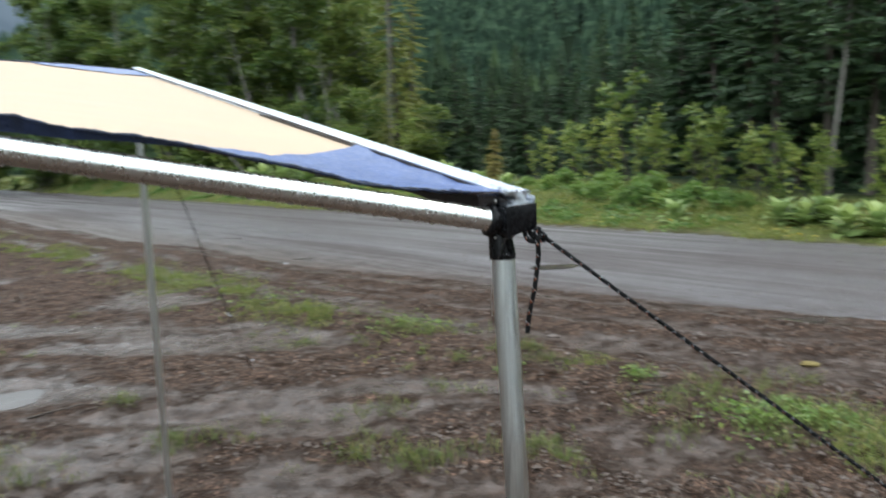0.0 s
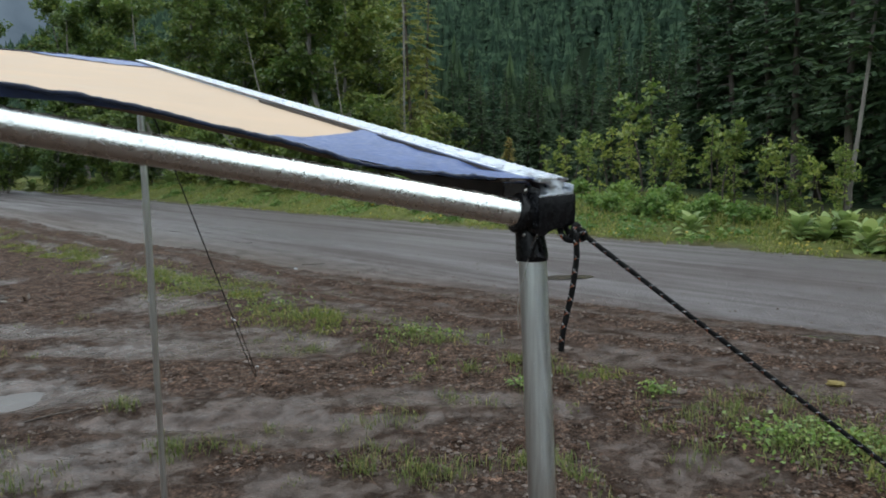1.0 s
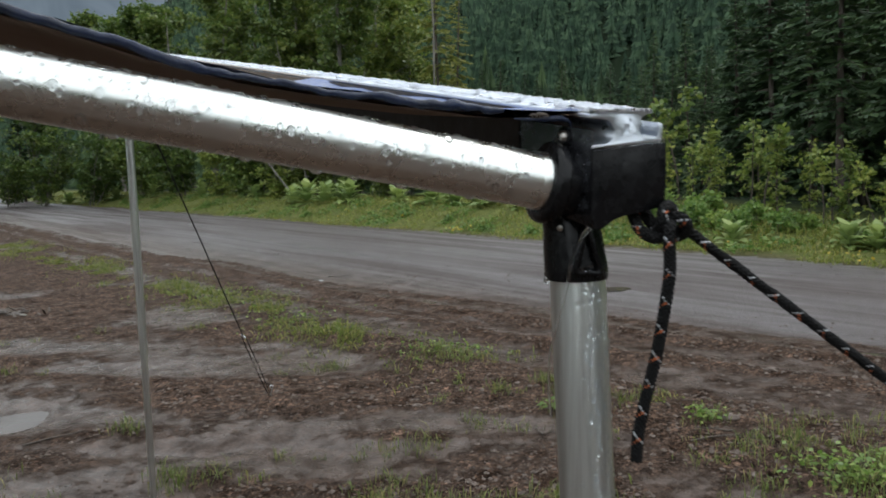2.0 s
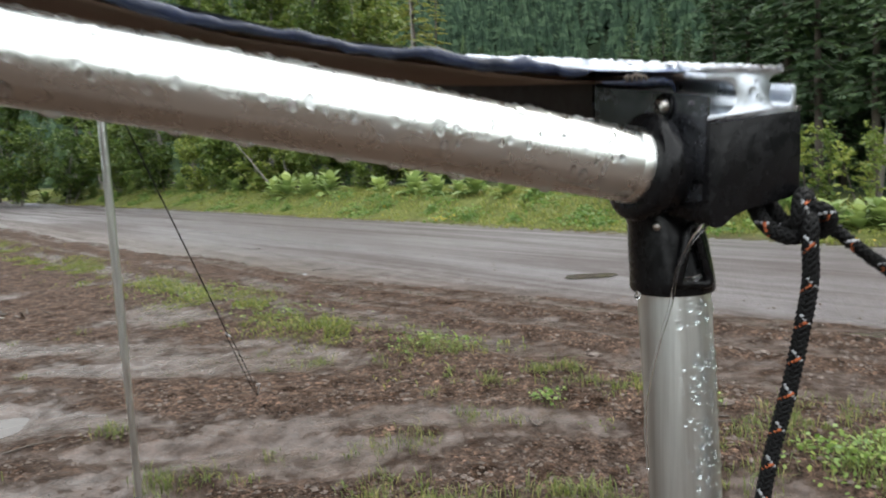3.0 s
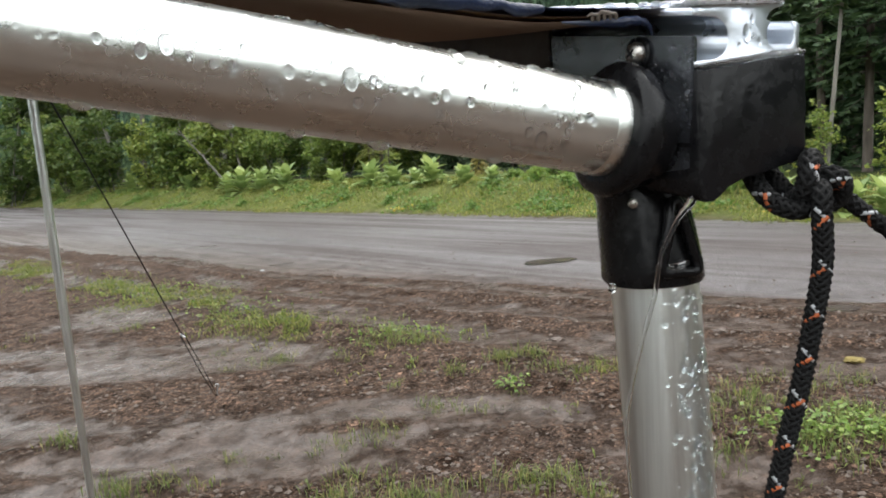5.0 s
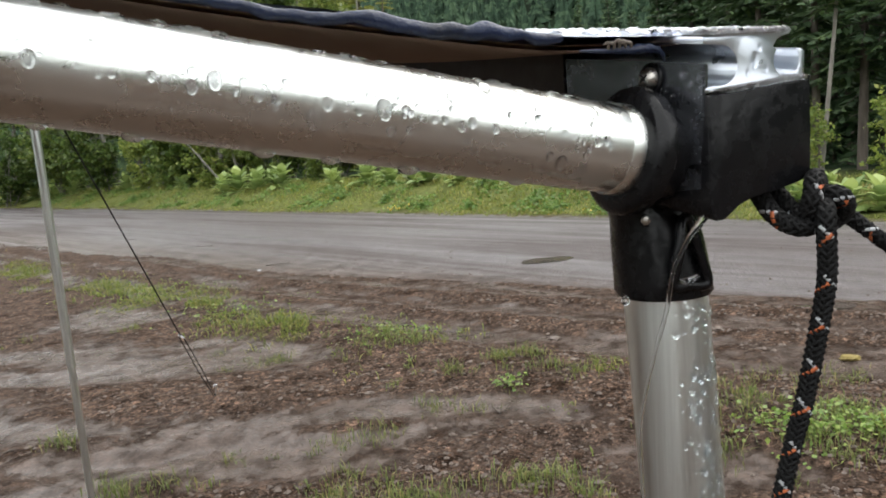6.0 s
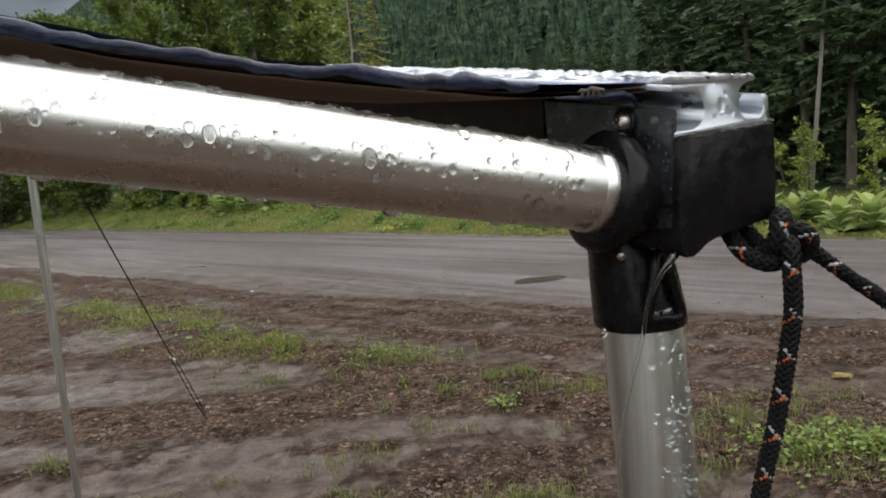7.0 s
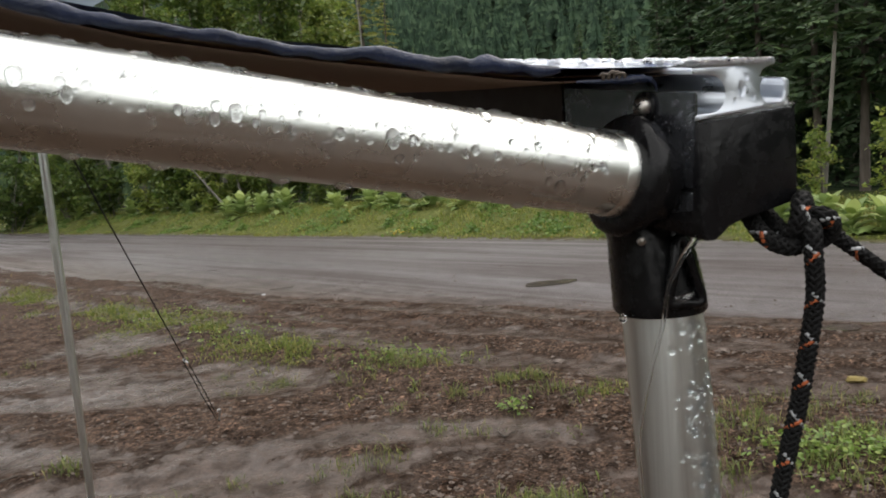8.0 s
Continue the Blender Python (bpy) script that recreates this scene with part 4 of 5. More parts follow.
def build_rain():
    rnd = random.Random(5)
    way = Vector(ARM_WAY).normalized()
    side = way.cross(Vector((0, 0, 1))).normalized()
    up = side.cross(way).normalized()
    front = side if side.y < 0 else -side
    arm_ob = next(o for o in awning.children if o.name.startswith("arm_tube"))

    def on_arm(dist, ang):
        n = front * math.cos(ang) + up * math.sin(ang)
        return Vector(ARM_END) + way * dist + n * ARM_R, n

    fine = []
    for _ in range(820):
        dist = 0.012 + rnd.random() ** 1.1 * 0.75
        c, n = on_arm(dist, rnd.gauss(0.18, 0.30))
        w = rnd.choice((0.0003, 0.0004, 0.0005, 0.0007, 0.0010, 0.0014)) * rnd.uniform(0.8, 1.2)
        fine.append(drop_arrays(c, n, (0, 0, -1), w, w * rnd.uniform(1.0, 1.35), w * 0.55, 3, 8))
    for _ in range(260):
        dist = 0.004 + rnd.random() * 0.8
        c, n = on_arm(dist, rnd.gauss(1.45, 0.35))
        w = rnd.uniform(0.0008, 0.0024)
        fine.append(drop_arrays(c, n, (0, 0, -1), w, w * 1.1, w * 0.5, 3, 8))
    # beads along the top of the beam and the hem
    bw = Vector(BEAM_WAY)
    for _ in range(1300):
        f = rnd.random() ** 2.4 * 0.6
        u = rnd.uniform(0.001, 0.032)
        c = Vector(FACE + FACE_WAY * u) + Vector((bw.x, bw.y, 0)) * f
        c.z = 1.6266 + bw.z * f
        w = rnd.uniform(0.0012, 0.0030)
        fine.append(drop_arrays(c, (0, 0, 1), (0, -1, 0), w, w, w * 0.7, 3, 8))
    leg_way = Vector((-0.0243, 0.0558, 0.9981))
    for _ in range(620):
        h = rnd.random() * 0.24
        a = rnd.gauss(0.62, 0.42)
        n = Vector((math.sin(a), -math.cos(a), 0))
        c = Vector((0.0826, 0.2826, 1.54)) - leg_way * h + n * 0.0153
        w = rnd.choice((0.0006, 0.0007, 0.0009, 0.0011, 0.0015))
        fine.append(drop_arrays(c, n, (0, 0, -1), w, w * 1.3, w * 0.6, 3, 8))
    for _ in range(60):
        c = Vector(on_face([(rnd.uniform(0.003, 0.040), rnd.uniform(1.582, 1.609))])[0]) + Vector((0.342, -0.94, 0)) * 0.0009
        w = rnd.uniform(0.0003, 0.0008)
        fine.append(drop_arrays(c, (0.342, -0.94, 0), (0, 0, -1), w, w * 1.2, w * 0.5, 3, 8))
    for _ in range(70):
        d, z = rnd.uniform(0.0, 0.016), rnd.uniform(1.580, 1.617)
        c = Vector((0.0856 - 0.538 * d, 0.2461 + 0.843 * d, z))
        w = rnd.uniform(0.0003, 0.0009)
        fine.append(drop_arrays(c, (-0.843, -0.538, 0), (0, 0, -1), w, w * 1.25, w * 0.5, 3, 8))
    for u, z, w in ((0.0195, 1.6190, 0.0016), (0.0215, 1.6225, 0.0009), (0.0165, 1.6150, 0.0008), (0.0240, 1.6160, 0.0009)):
        fine.append(drop_arrays(on_face([(u, z)])[0], (0.342, -0.94, 0), (0, 0, -1), w, w * 1.9, w * 0.7, 4, 12))
    v, f = merge_np(fine)
    ob = new("raindrops", mesh_np("raindrops", v, f, [WATER], smooth=True))
    tagged(ob, "countless small clear raindrops beading on the awning frame", "raindrops", kind="stuff")
    # the large beads on the arm
    big = [(0.0290, -0.52, 0.0026), (0.0205, -0.60, 0.0020), (0.0335, -0.42, 0.0017), (0.0215, -0.30, 0.0014), (0.0250, -0.16, 0.0013), (0.1040, -0.32, 0.0029), (0.1290, 0.10, 0.0025), (0.1255, 0.18, 0.0016),
           (0.0860, 0.05, 0.0030), (0.1680, 0.0, 0.0022), (0.1790, 0.18, 0.0026), (0.1480, 0.2, 0.0014), (0.1880, 0.20, 0.0020), (0.1950, 0.0, 0.0016), (0.2060, 0.16, 0.0024), (0.2230, 0.12, 0.0026),
           (0.2120, -0.75, 0.0030), (0.2420, 0.1, 0.0022), (0.2640, -0.2, 0.0028), (0.3000, 0.05, 0.0026), (0.3420, -0.3, 0.0030), (0.3900, 0.05, 0.0028), (0.4400, -0.2, 0.0030), (0.5200, -0.1, 0.0032), (0.6100, -0.3, 0.0034)]
    hang = [(0.0370, 0.0026), (0.0720, 0.0036), (0.0950, 0.0028), (0.1130, 0.0034), (0.1450, 0.0030), (0.1660, 0.0026), (0.2000, 0.0034), (0.2450, 0.0030), (0.2900, 0.0036), (0.3350, 0.0028), (0.3800, 0.0034), (0.4500, 0.0036), (0.5300, 0.0034)]
    for dist, ang, w in big:
        c, n = on_arm(dist, ang)
        dv, df = drop_arrays(c, n, (0, 0, -1), w * 0.74, w * 1.0, w * 0.42, 6, 18)
        part("water_drop", mesh_np("water_drop", dv, df, [WATER], smooth=True), None, arm_ob)
    for dist, w in hang:
        c, n = on_arm(dist, -math.pi / 2 + 0.12)
        dv, df = drop_arrays(c, n, tuple(way), w * 0.6, w * 0.95, w * 0.5, 6, 18)
        part("water_drop", mesh_np("water_drop", dv, df, [WATER], smooth=True), None, arm_ob)
    # run-off from the corner plug, down past the socket
    run = smooth_line([(0.0880, 0.2500, 1.5752), (0.0862, 0.2490, 1.5705), (0.0822, 0.2500, 1.5650), (0.0795, 0.2520, 1.5590), (0.0772, 0.2535, 1.5530), (0.0748, 0.2545, 1.5400), (0.0712, 0.2560, 1.5270),
                       (0.0672, 0.2580, 1.5100), (0.0650, 0.2590, 1.4950), (0.0655, 0.2600, 1.4700)], 60)
    rad = [0.0016 - 0.0011 * min(1, k / 18) + 0.0006 * abs(float(vnoise(k, 0, 2.2, 3))) for k in range(60)]
    ob = part("water_trickle", tube_bm(run, rad, 10), WATER)
    tagged(ob, "thin clear trickle of rainwater running off the corner", "water")
    drip = part("water_drop", lathe([(0, 0.0002), (0.0006, 0.0012), (0.0016, 0.0016), (0.0028, 0.0011), (0.0036, 0.0003)], (0.0650, 0.2700, 1.5390), (0, 0, 1), 14), WATER)
    drip.parent = near_leg


build_rain()

# ---- plants ----
def leaf_cards(centres, size, rng, flat=0.0, aspect=1.6):
    """Small pointed leaves at the centres, turned every way; flat leans them towards level."""
    n = len(centres)
    a = rng.normal(size=(n, 3))
    a[:, 2] *= 1 - flat
    a /= np.linalg.norm(a, axis=1)[:, None]
    b = np.cross(a, rng.normal(size=(n, 3)) + np.array([0, 0, 2.5 * flat]))
    b /= np.linalg.norm(b, axis=1)[:, None] + 1e-9
    s = size * rng.uniform(0.65, 1.35, (n, 1))
    c = np.asarray(centres)
    v = np.stack([c - a * s * aspect / 2, c + b * s / 2, c + a * s * aspect / 2, c - b * s / 2], 1).reshape(-1, 3)
    return v, np.arange(4 * n).reshape(-1, 4)


def limb(p0, way, length, rng, droop=0.0, wob=0.12, count=7):
    pts = [np.asarray(p0, float)]
    way = np.asarray(way, float)
    for _ in range(count - 1):
        way = way + rng.normal(size=3) * wob + np.array([0, 0, droop])
        way /= np.linalg.norm(way)
        pts.append(pts[-1] + way * length / (count - 1))
    return np.array(pts)


def tree_parts(name, label, cat, group, wood, leaves, bark_mat, leaf_mat, crown="crown"):
    root = new(name)
    tagged(root, label, cat, group)
    wv, wf = merge_np(wood)
    part("trunk", mesh_np("trunk", wv, wf, [bark_mat], smooth=True), None, root)
    lv, lf = leaves
    part(crown, mesh_np(crown, lv, lf, [leaf_mat]), None, root)
    return root


def broadleaf(seed, h, spread, count, leaf, label, name="deciduous_tree", cat="tree", group="roadside trees", leaf_mat=None, bare=0.25, stems=1, bark_mat=None):
    rng = np.random.default_rng(seed)
    wood, ends = [], []
    for st in range(stems):
        lean = rng.normal(size=3) * (0.06 if stems == 1 else 0.28)
        lean[2] = 1
        trunk = limb(rng.normal(size=3) * (0, 0, 0) if stems == 1 else np.r_[rng.normal(size=2) * 0.12, 0], lean / np.linalg.norm(lean), h * rng.uniform(0.88, 1.0), rng, 0.02, 0.05, 12)
        r0 = 0.012 * h / math.sqrt(stems) + 0.008
        v, f, _ = tube_arrays(trunk, np.linspace(r0, r0 * 0.15, 12), 7, cap=False)
        wood.append((v, f))
        for k in range(int(22 / stems ** 0.5)):
            t = rng.uniform(bare, 0.98)
            i = min(10, int(t * 11))
            p = trunk[i] + (trunk[i + 1] - trunk[i]) * (t * 11 - i)
            az = rng.uniform(0, 2 * np.pi)
            reach = spread * (1.05 - 0.75 * abs(t - 0.45)) * rng.uniform(0.5, 1.1)
            br = limb(p, (math.cos(az), math.sin(az), rng.uniform(0.1, 0.8)), reach, rng, 0.03, 0.16, 6)
            v, f, _ = tube_arrays(br, np.linspace(r0 * 0.35 * (1.1 - t), r0 * 0.05, 6), 5, cap=False)
            wood.append((v, f))
            for m in range(4):
                q = br[rng.integers(2, 6)]
                tw = limb(q, rng.normal(size=3) + np.array([0, 0, 0.3]), reach * 0.42, rng, 0.0, 0.2, 4)
                v, f, _ = tube_arrays(tw, np.linspace(r0 * 0.07, r0 * 0.02, 4), 4, cap=False)
                wood.append((v, f))
                ends += [tw[3], tw[2], (tw[1] + tw[2]) / 2]
            ends.append(br[5])
    ends = np.array(ends)
    pick = rng.integers(0, len(ends), count)
    cent = ends[pick] + rng.normal(size=(count, 3)) * np.array([1, 1, 0.6]) * (0.085 * spread + 0.03)
    return tree_parts(name, label, cat, group, wood, leaf_cards(cent, leaf, rng, 0.45), bark_mat or BARK_PALE, leaf_mat or ALDER)


def spruce(seed, h, base_r, label, bare=0.05, girth=0.011, leaf_mat=None, bark_mat=None, dens=1.0, name="spruce_tree", droop=-0.10):
    """A conifer: whorls of drooping boughs, each a rib with two rows of needled twigs."""
    rng = np.random.default_rng(seed)
    trunk = limb((0, 0, -0.1), (0, 0, 1), h, rng, 0, 0.008, 10)
    v, f, _ = tube_arrays(trunk, np.linspace(girth * h + 0.015, 0.008, 10), 7, cap=False)
    wood, cards = [(v, f)], []
    z = h * bare + 0.15
    while z < h * 0.99:
        t = z / h
        reach0 = base_r * (1 - t) ** 0.85 * (0.75 + 0.25 * min(1, (t - bare) * 6)) + 0.06
        for k in range(int(rng.integers(5, 8) * dens)):
            az = rng.uniform(0, 2 * np.pi)
            reach = reach0 * rng.uniform(0.6, 1.12)
            rise = 0.35 * t - 0.18 + rng.normal() * 0.08
            rib = limb((0, 0, z + rng.normal() * 0.05), (math.cos(az), math.sin(az), rise), reach, rng, droop * (1 - t) * 0.8, 0.05, 6)
            if reach > 0.5:
                v, f, _ = tube_arrays(rib, np.linspace(0.010 * reach + 0.004, 0.003, 6), 3, cap=False)
                wood.append((v, f))
            n_tw = max(4, int(reach / 0.085))
            d = np.linspace(0.16, 1.0, n_tw)
            pos = np.stack([np.interp(d * 5, np.arange(6), rib[:, c]) for c in range(3)], 1)
            along = (rib[-1] - rib[0]) / np.linalg.norm(rib[-1] - rib[0])
            side = np.cross(along, (0, 0, 1.0))
            side /= np.linalg.norm(side)
            for sg in (-1, 1):
                ln = (0.40 * reach * (1.08 - d) + 0.07) * rng.uniform(0.7, 1.2, n_tw)
                out = sg * side * 0.8 + along * 0.55 + np.array([0, 0, -0.20]) + rng.normal(size=(n_tw, 3)) * 0.16
                out /= np.linalg.norm(out, axis=1)[:, None]
                tip = pos + out * ln[:, None]
                wide = np.cross(out, np.array([0, 0, 1.0]) + rng.normal(size=(n_tw, 3)) * 0.5)
                wide /= np.linalg.norm(wide, axis=1)[:, None] + 1e-9
                wd = (0.030 + 0.10 * ln)[:, None]
                mid = pos + (tip - pos) * 0.45
                cards.append(np.stack([pos, mid + wide * wd, tip, mid - wide * wd], 1).reshape(-1, 3))
        z += (0.11 + 0.017 * h) * (1.1 - 0.6 * t) * rng.uniform(0.7, 1.25)
    lv = np.concatenate(cards)
    return tree_parts(name, label, "tree", "conifers", wood, (lv, np.arange(len(lv)).reshape(-1, 4)), bark_mat or BARK_DARK, leaf_mat or SPRUCE)


def rosette(seed, h):
    """A tall-leaved herb: a rising rosette of broad pleated leaves."""
    rng = np.random.default_rng(seed)
    root = new("broadleaf_herb")
    tagged(root, "pale green broad-leaved herb growing on the verge", "plant", "verge herbs")
    stem = limb((0, 0, -0.03), (0, 0, 1), h * 0.5, rng, 0, 0.04, 6)
    part("stem", tube_bm(stem, np.linspace(0.016, 0.006, 6), 6), ROSETTE, root)
    for k in range(26):
        t = k / 25
        az = k * 2.4 + rng.normal() * 0.2
        p0 = stem[int(t * 4.99)]
        ln = h * (0.70 - 0.22 * t) * rng.uniform(0.8, 1.15)
        rise = 0.45 + 1.3 * t + rng.normal() * 0.15
        rib = limb(p0, (math.cos(az), math.sin(az), rise), ln, rng, -0.17, 0.03, 6)
        side = np.array([-math.sin(az), math.cos(az), 0])
        wid = ln * 0.27 * np.array([0.25, 0.8, 1.0, 0.85, 0.5, 0.03])
        lift = np.array([0, 0, 0.25])
        left = rib + side * wid[:, None] + lift * wid[:, None]
        right = rib - side * wid[:, None] + lift * wid[:, None]
        v = np.concatenate([left, rib, right])
        f = [(i, i + 1, i + 7, i + 6) for i in range(5)] + [(6 + i, 7 + i, 13 + i, 12 + i) for i in range(5)]
        part("leaf", mesh_np("leaf", v, f, [ROSETTE], smooth=True), None, root)
    return root


def scatter(proto, spots):
    """Copies a plant to (bearing, distance, scale) spots; the first stays the original."""
    rnd = random.Random(len(spots) * 7 + 1)
    for k, (az, r, s) in enumerate(spots[1:] + spots[:1]):
        x, y, z = place(az, r)
        m = Matrix.LocRotScale((x, y, z - 0.03), Euler((rnd.gauss(0, 0.03), rnd.gauss(0, 0.03), rnd.uniform(0, 6.28))), None)
        ob = proto
        if k < len(spots) - 1:
            ob = copy_thing(proto, m)
        ob.matrix_basis = m @ Matrix.Diagonal((s, s, s, 1))


ALDERS = [broadleaf(11, 13.0, 2.6, 9000, 0.16, "tall leafy alder tree at the roadside"),
          broadleaf(12, 12.0, 2.9, 9000, 0.16, "leafy alder tree with a pale trunk"),
          broadleaf(13, 14.0, 2.4, 8000, 0.16, "slender alder tree with open crown", bare=0.35)]
scatter(ALDERS[0], [(-36.5, 54, 1.05), (-30.0, 50, 0.92), (-23.6, 47, 0.95), (-18.0, 43, 0.98), (-12.6, 39, 0.95), (-45, 58, 1.1), (-25.6, 60, 1.1), (-9.4, 45, 1.05)])
scatter(ALDERS[1], [(-34.0, 60, 0.95), (-26.8, 52, 0.98), (-20.9, 50, 1.02), (-15.4, 46, 1.08), (-10.4, 35, 0.90), (-41, 50, 1.0), (-7.9, 41, 0.9)])
scatter(ALDERS[2], [(-28.4, 57, 0.92), (-22.2, 41, 0.86), (-16.8, 38, 0.86), (-11.5, 33, 0.84), (-13.9, 52, 1.1), (-19.4, 55, 1.1), (-8.8, 37, 0.9), (-48, 46, 0.9)])

UNDER = [broadleaf(21, 4.2, 1.5, 4200, 0.13, "dense green understorey bush at the forest edge", "bush", "bush", "forest edge bushes", ALDER, 0.05, 4),
         broadleaf(22, 3.4, 1.4, 4000, 0.12, "yellow-green understorey bush at the forest edge", "bush", "bush", "forest edge bushes", SAPLING, 0.05, 4)]
scatter(UNDER[0], [(-26.0, 46, 0.6), (-19.0, 34, 0.9), (-15.0, 31, 0.75), (-8.0, 28, 0.8), (-11.6, 30, 0.8), (-35.5, 52, 0.8), (-2.6, 30, 0.7), (-17.2, 40, 1.1), (-30.5, 47, 1.0), (-27.2, 44, 1.0), (-24.6, 40, 0.95), (-33.5, 50, 1.1)])
scatter(UNDER[1], [(-20.2, 34, 1.0), (-17.4, 31, 0.9), (-21.8, 37, 0.9), (-13.0, 29, 0.62), (-9.6, 27, 0.6)])

SAPLINGS = [broadleaf(31, 3.3, 0.52, 430, 0.115, "bright green broadleaf sapling before the spruces", "sapling", "sapling", "saplings", SAPLING, 0.08, 2, BARK_DARK),
            broadleaf(32, 2.6, 0.55, 700, 0.085, "thin yellow-green sapling with sparse leaves", "sapling", "sapling", "saplings", SAPLING, 0.15, 1, BARK_DARK)]
scatter(SAPLINGS[0], [(12.9, 20.5, 0.98), (10.2, 20.0, 0.58), (15.2, 19.8, 0.45), (7.2, 20.5, 0.52), (5.6, 22, 0.45), (11.4, 19.2, 0.62), (18.2, 17.4, 0.70), (8.6, 19.0, 0.55), (22.4, 16.0, 0.55), (25.8, 15.2, 0.48), (14.0, 18.4, 0.5)])
scatter(SAPLINGS[1], [(19.4, 17.2, 0.72), (23.6, 15.8, 0.62), (18.2, 18.6, 0.66), (26.6, 14.9, 0.60), (15.0, 18.6, 0.75), (30.6, 14.0, 0.62), (-4.4, 25, 0.9), (21.4, 17.6, 0.6)])

LOW = broadleaf(41, 0.66, 0.66, 620, 0.105, "low bright green leafy shrub on the verge", "shrub", "shrub", "verge shrubs", SHRUB, 0.02, 5)
scatter(LOW, [(9.0, 16.6, 0.38), (10.4, 16.0, 0.48), (12.3, 15.6, 0.37), (13.6, 15.4, 0.59), (15.5, 15.2, 0.41), (16.8, 14.8, 0.53), (11.2, 17.4, 0.62), (14.4, 16.6, 0.65), (6.8, 17.6, 0.43), (5.0, 18.2, 0.37), (17.8, 15.8, 0.56), (19.6, 14.8, 0.50), (8.0, 18.4, 0.56), (21.2, 14.9, 0.43), (26.4, 13.6, 0.37), (-1.0, 22.0, 0.37), (-13.2, 28.0, 0.43), (-5.0, 23.5, 0.34)])

SPRUCES = [spruce(51, 9.0, 2.0, "tall dark green spruce tree with dense boughs"), spruce(52, 8.0, 1.75, "dark spruce tree with layered drooping boughs"),
           spruce(53, 10.0, 1.9, "dark spruce tree with a bare lower trunk", bare=0.22)]
scatter(SPRUCES[0], [(18.9, 27, 1.12), (13.2, 38, 1.10), (7.4, 44, 1.02), (24.6, 25, 1.15), (30.5, 22, 1.1), (3.0, 52, 1.0), (10.0, 52, 1.15), (21.5, 36, 1.3), (-34.6, 62, 1.0), (36, 24, 1.1), (0.2, 46, 0.9)])
scatter(SPRUCES[1], [(16.6, 28, 1.05), (10.8, 33, 0.95), (21.6, 24, 1.10), (27.4, 24, 1.2), (5.2, 40, 0.95), (15.0, 45, 1.3), (1.2, 38, 0.86), (33.5, 26, 1.2), (12.0, 27, 0.62), (8.4, 30, 0.66), (5.0, 28, 0.55), (2.6, 30, 0.60), (3.8, 34, 0.8), (6.8, 26, 0.5), (10.0, 25.5, 0.5), (14.2, 25, 0.6), (0.4, 31, 0.6), (-1.6, 33, 0.7), (18.6, 40, 1.4)])
scatter(SPRUCES[2], [(23.2, 21.5, 0.95), (26.6, 19.5, 0.92), (29.2, 19.0, 0.95), (19.8, 31, 1.15), (32.4, 18.5, 0.9), (-0.8, 42, 0.85), (25.6, 31, 1.25), (28.6, 30, 1.25), (23.8, 40, 1.5), (4.2, 58, 1.2), (16.8, 55, 1.5)])

bare_spruce = spruce(54, 9.0, 1.5, "spruce tree with a long bare pale trunk", bare=0.36, girth=0.0035, bark_mat=BARK_PALE)
scatter(bare_spruce, [(26.7, 15.6, 1.0), (33.0, 17.0, 1.0)])
larch = spruce(61, 11.0, 1.5, "slender conifer with yellow-green drooping foliage", bare=0.10, girth=0.007, leaf_mat=LARCH, dens=0.62, name="larch_tree", droop=-0.2)
scatter(larch, [(-5.0, 26.5, 0.95), (-5.9, 24.5, 0.34), (-4.0, 31, 0.9)])
dry = spruce(62, 1.9, 0.55, "small dying conifer with yellow needles", bare=0.02, leaf_mat=DRY, name="dying_conifer", droop=-0.35)
scatter(dry, [(2.3, 21.8, 0.85)])


def snag(seed, h, lean, az, r):
    """A dead standing stem with a few bare branches."""
    rng = np.random.default_rng(seed)
    root = new("dead_tree")
    tagged(root, "bare pale dead tree trunk among the bushes", "tree", "dead trees")
    way = np.array([lean, 0, 1.0])
    stem = limb((0, 0, -0.1), way / np.linalg.norm(way), h, rng, 0, 0.03, 10)
    part("trunk", tube_bm(stem, np.linspace(0.055, 0.012, 10), 8), BARK_PALE, root)
    for k in range(9):
        i = rng.integers(5, 9)
        a = rng.uniform(0, 6.28)
        br = limb(stem[i], (math.cos(a), math.sin(a), 0.5), rng.uniform(0.3, 1.1), rng, 0.03, 0.15, 5)
        part("branch", tube_bm(br, np.linspace(0.010, 0.003, 5), 5), BARK_PALE, root)
    x, y, z = place(az, r)
    root.matrix_basis = Matrix.Translation((x, y, z))


snag(71, 6.5, -0.16, -15.3, 30)
snag(72, 5.0, -0.02, -10.0, 29)
snag(73, 9.0, 0.02, -5.6, 25.5)
snag(75, 3.2, -0.75, -16.2, 29.5)

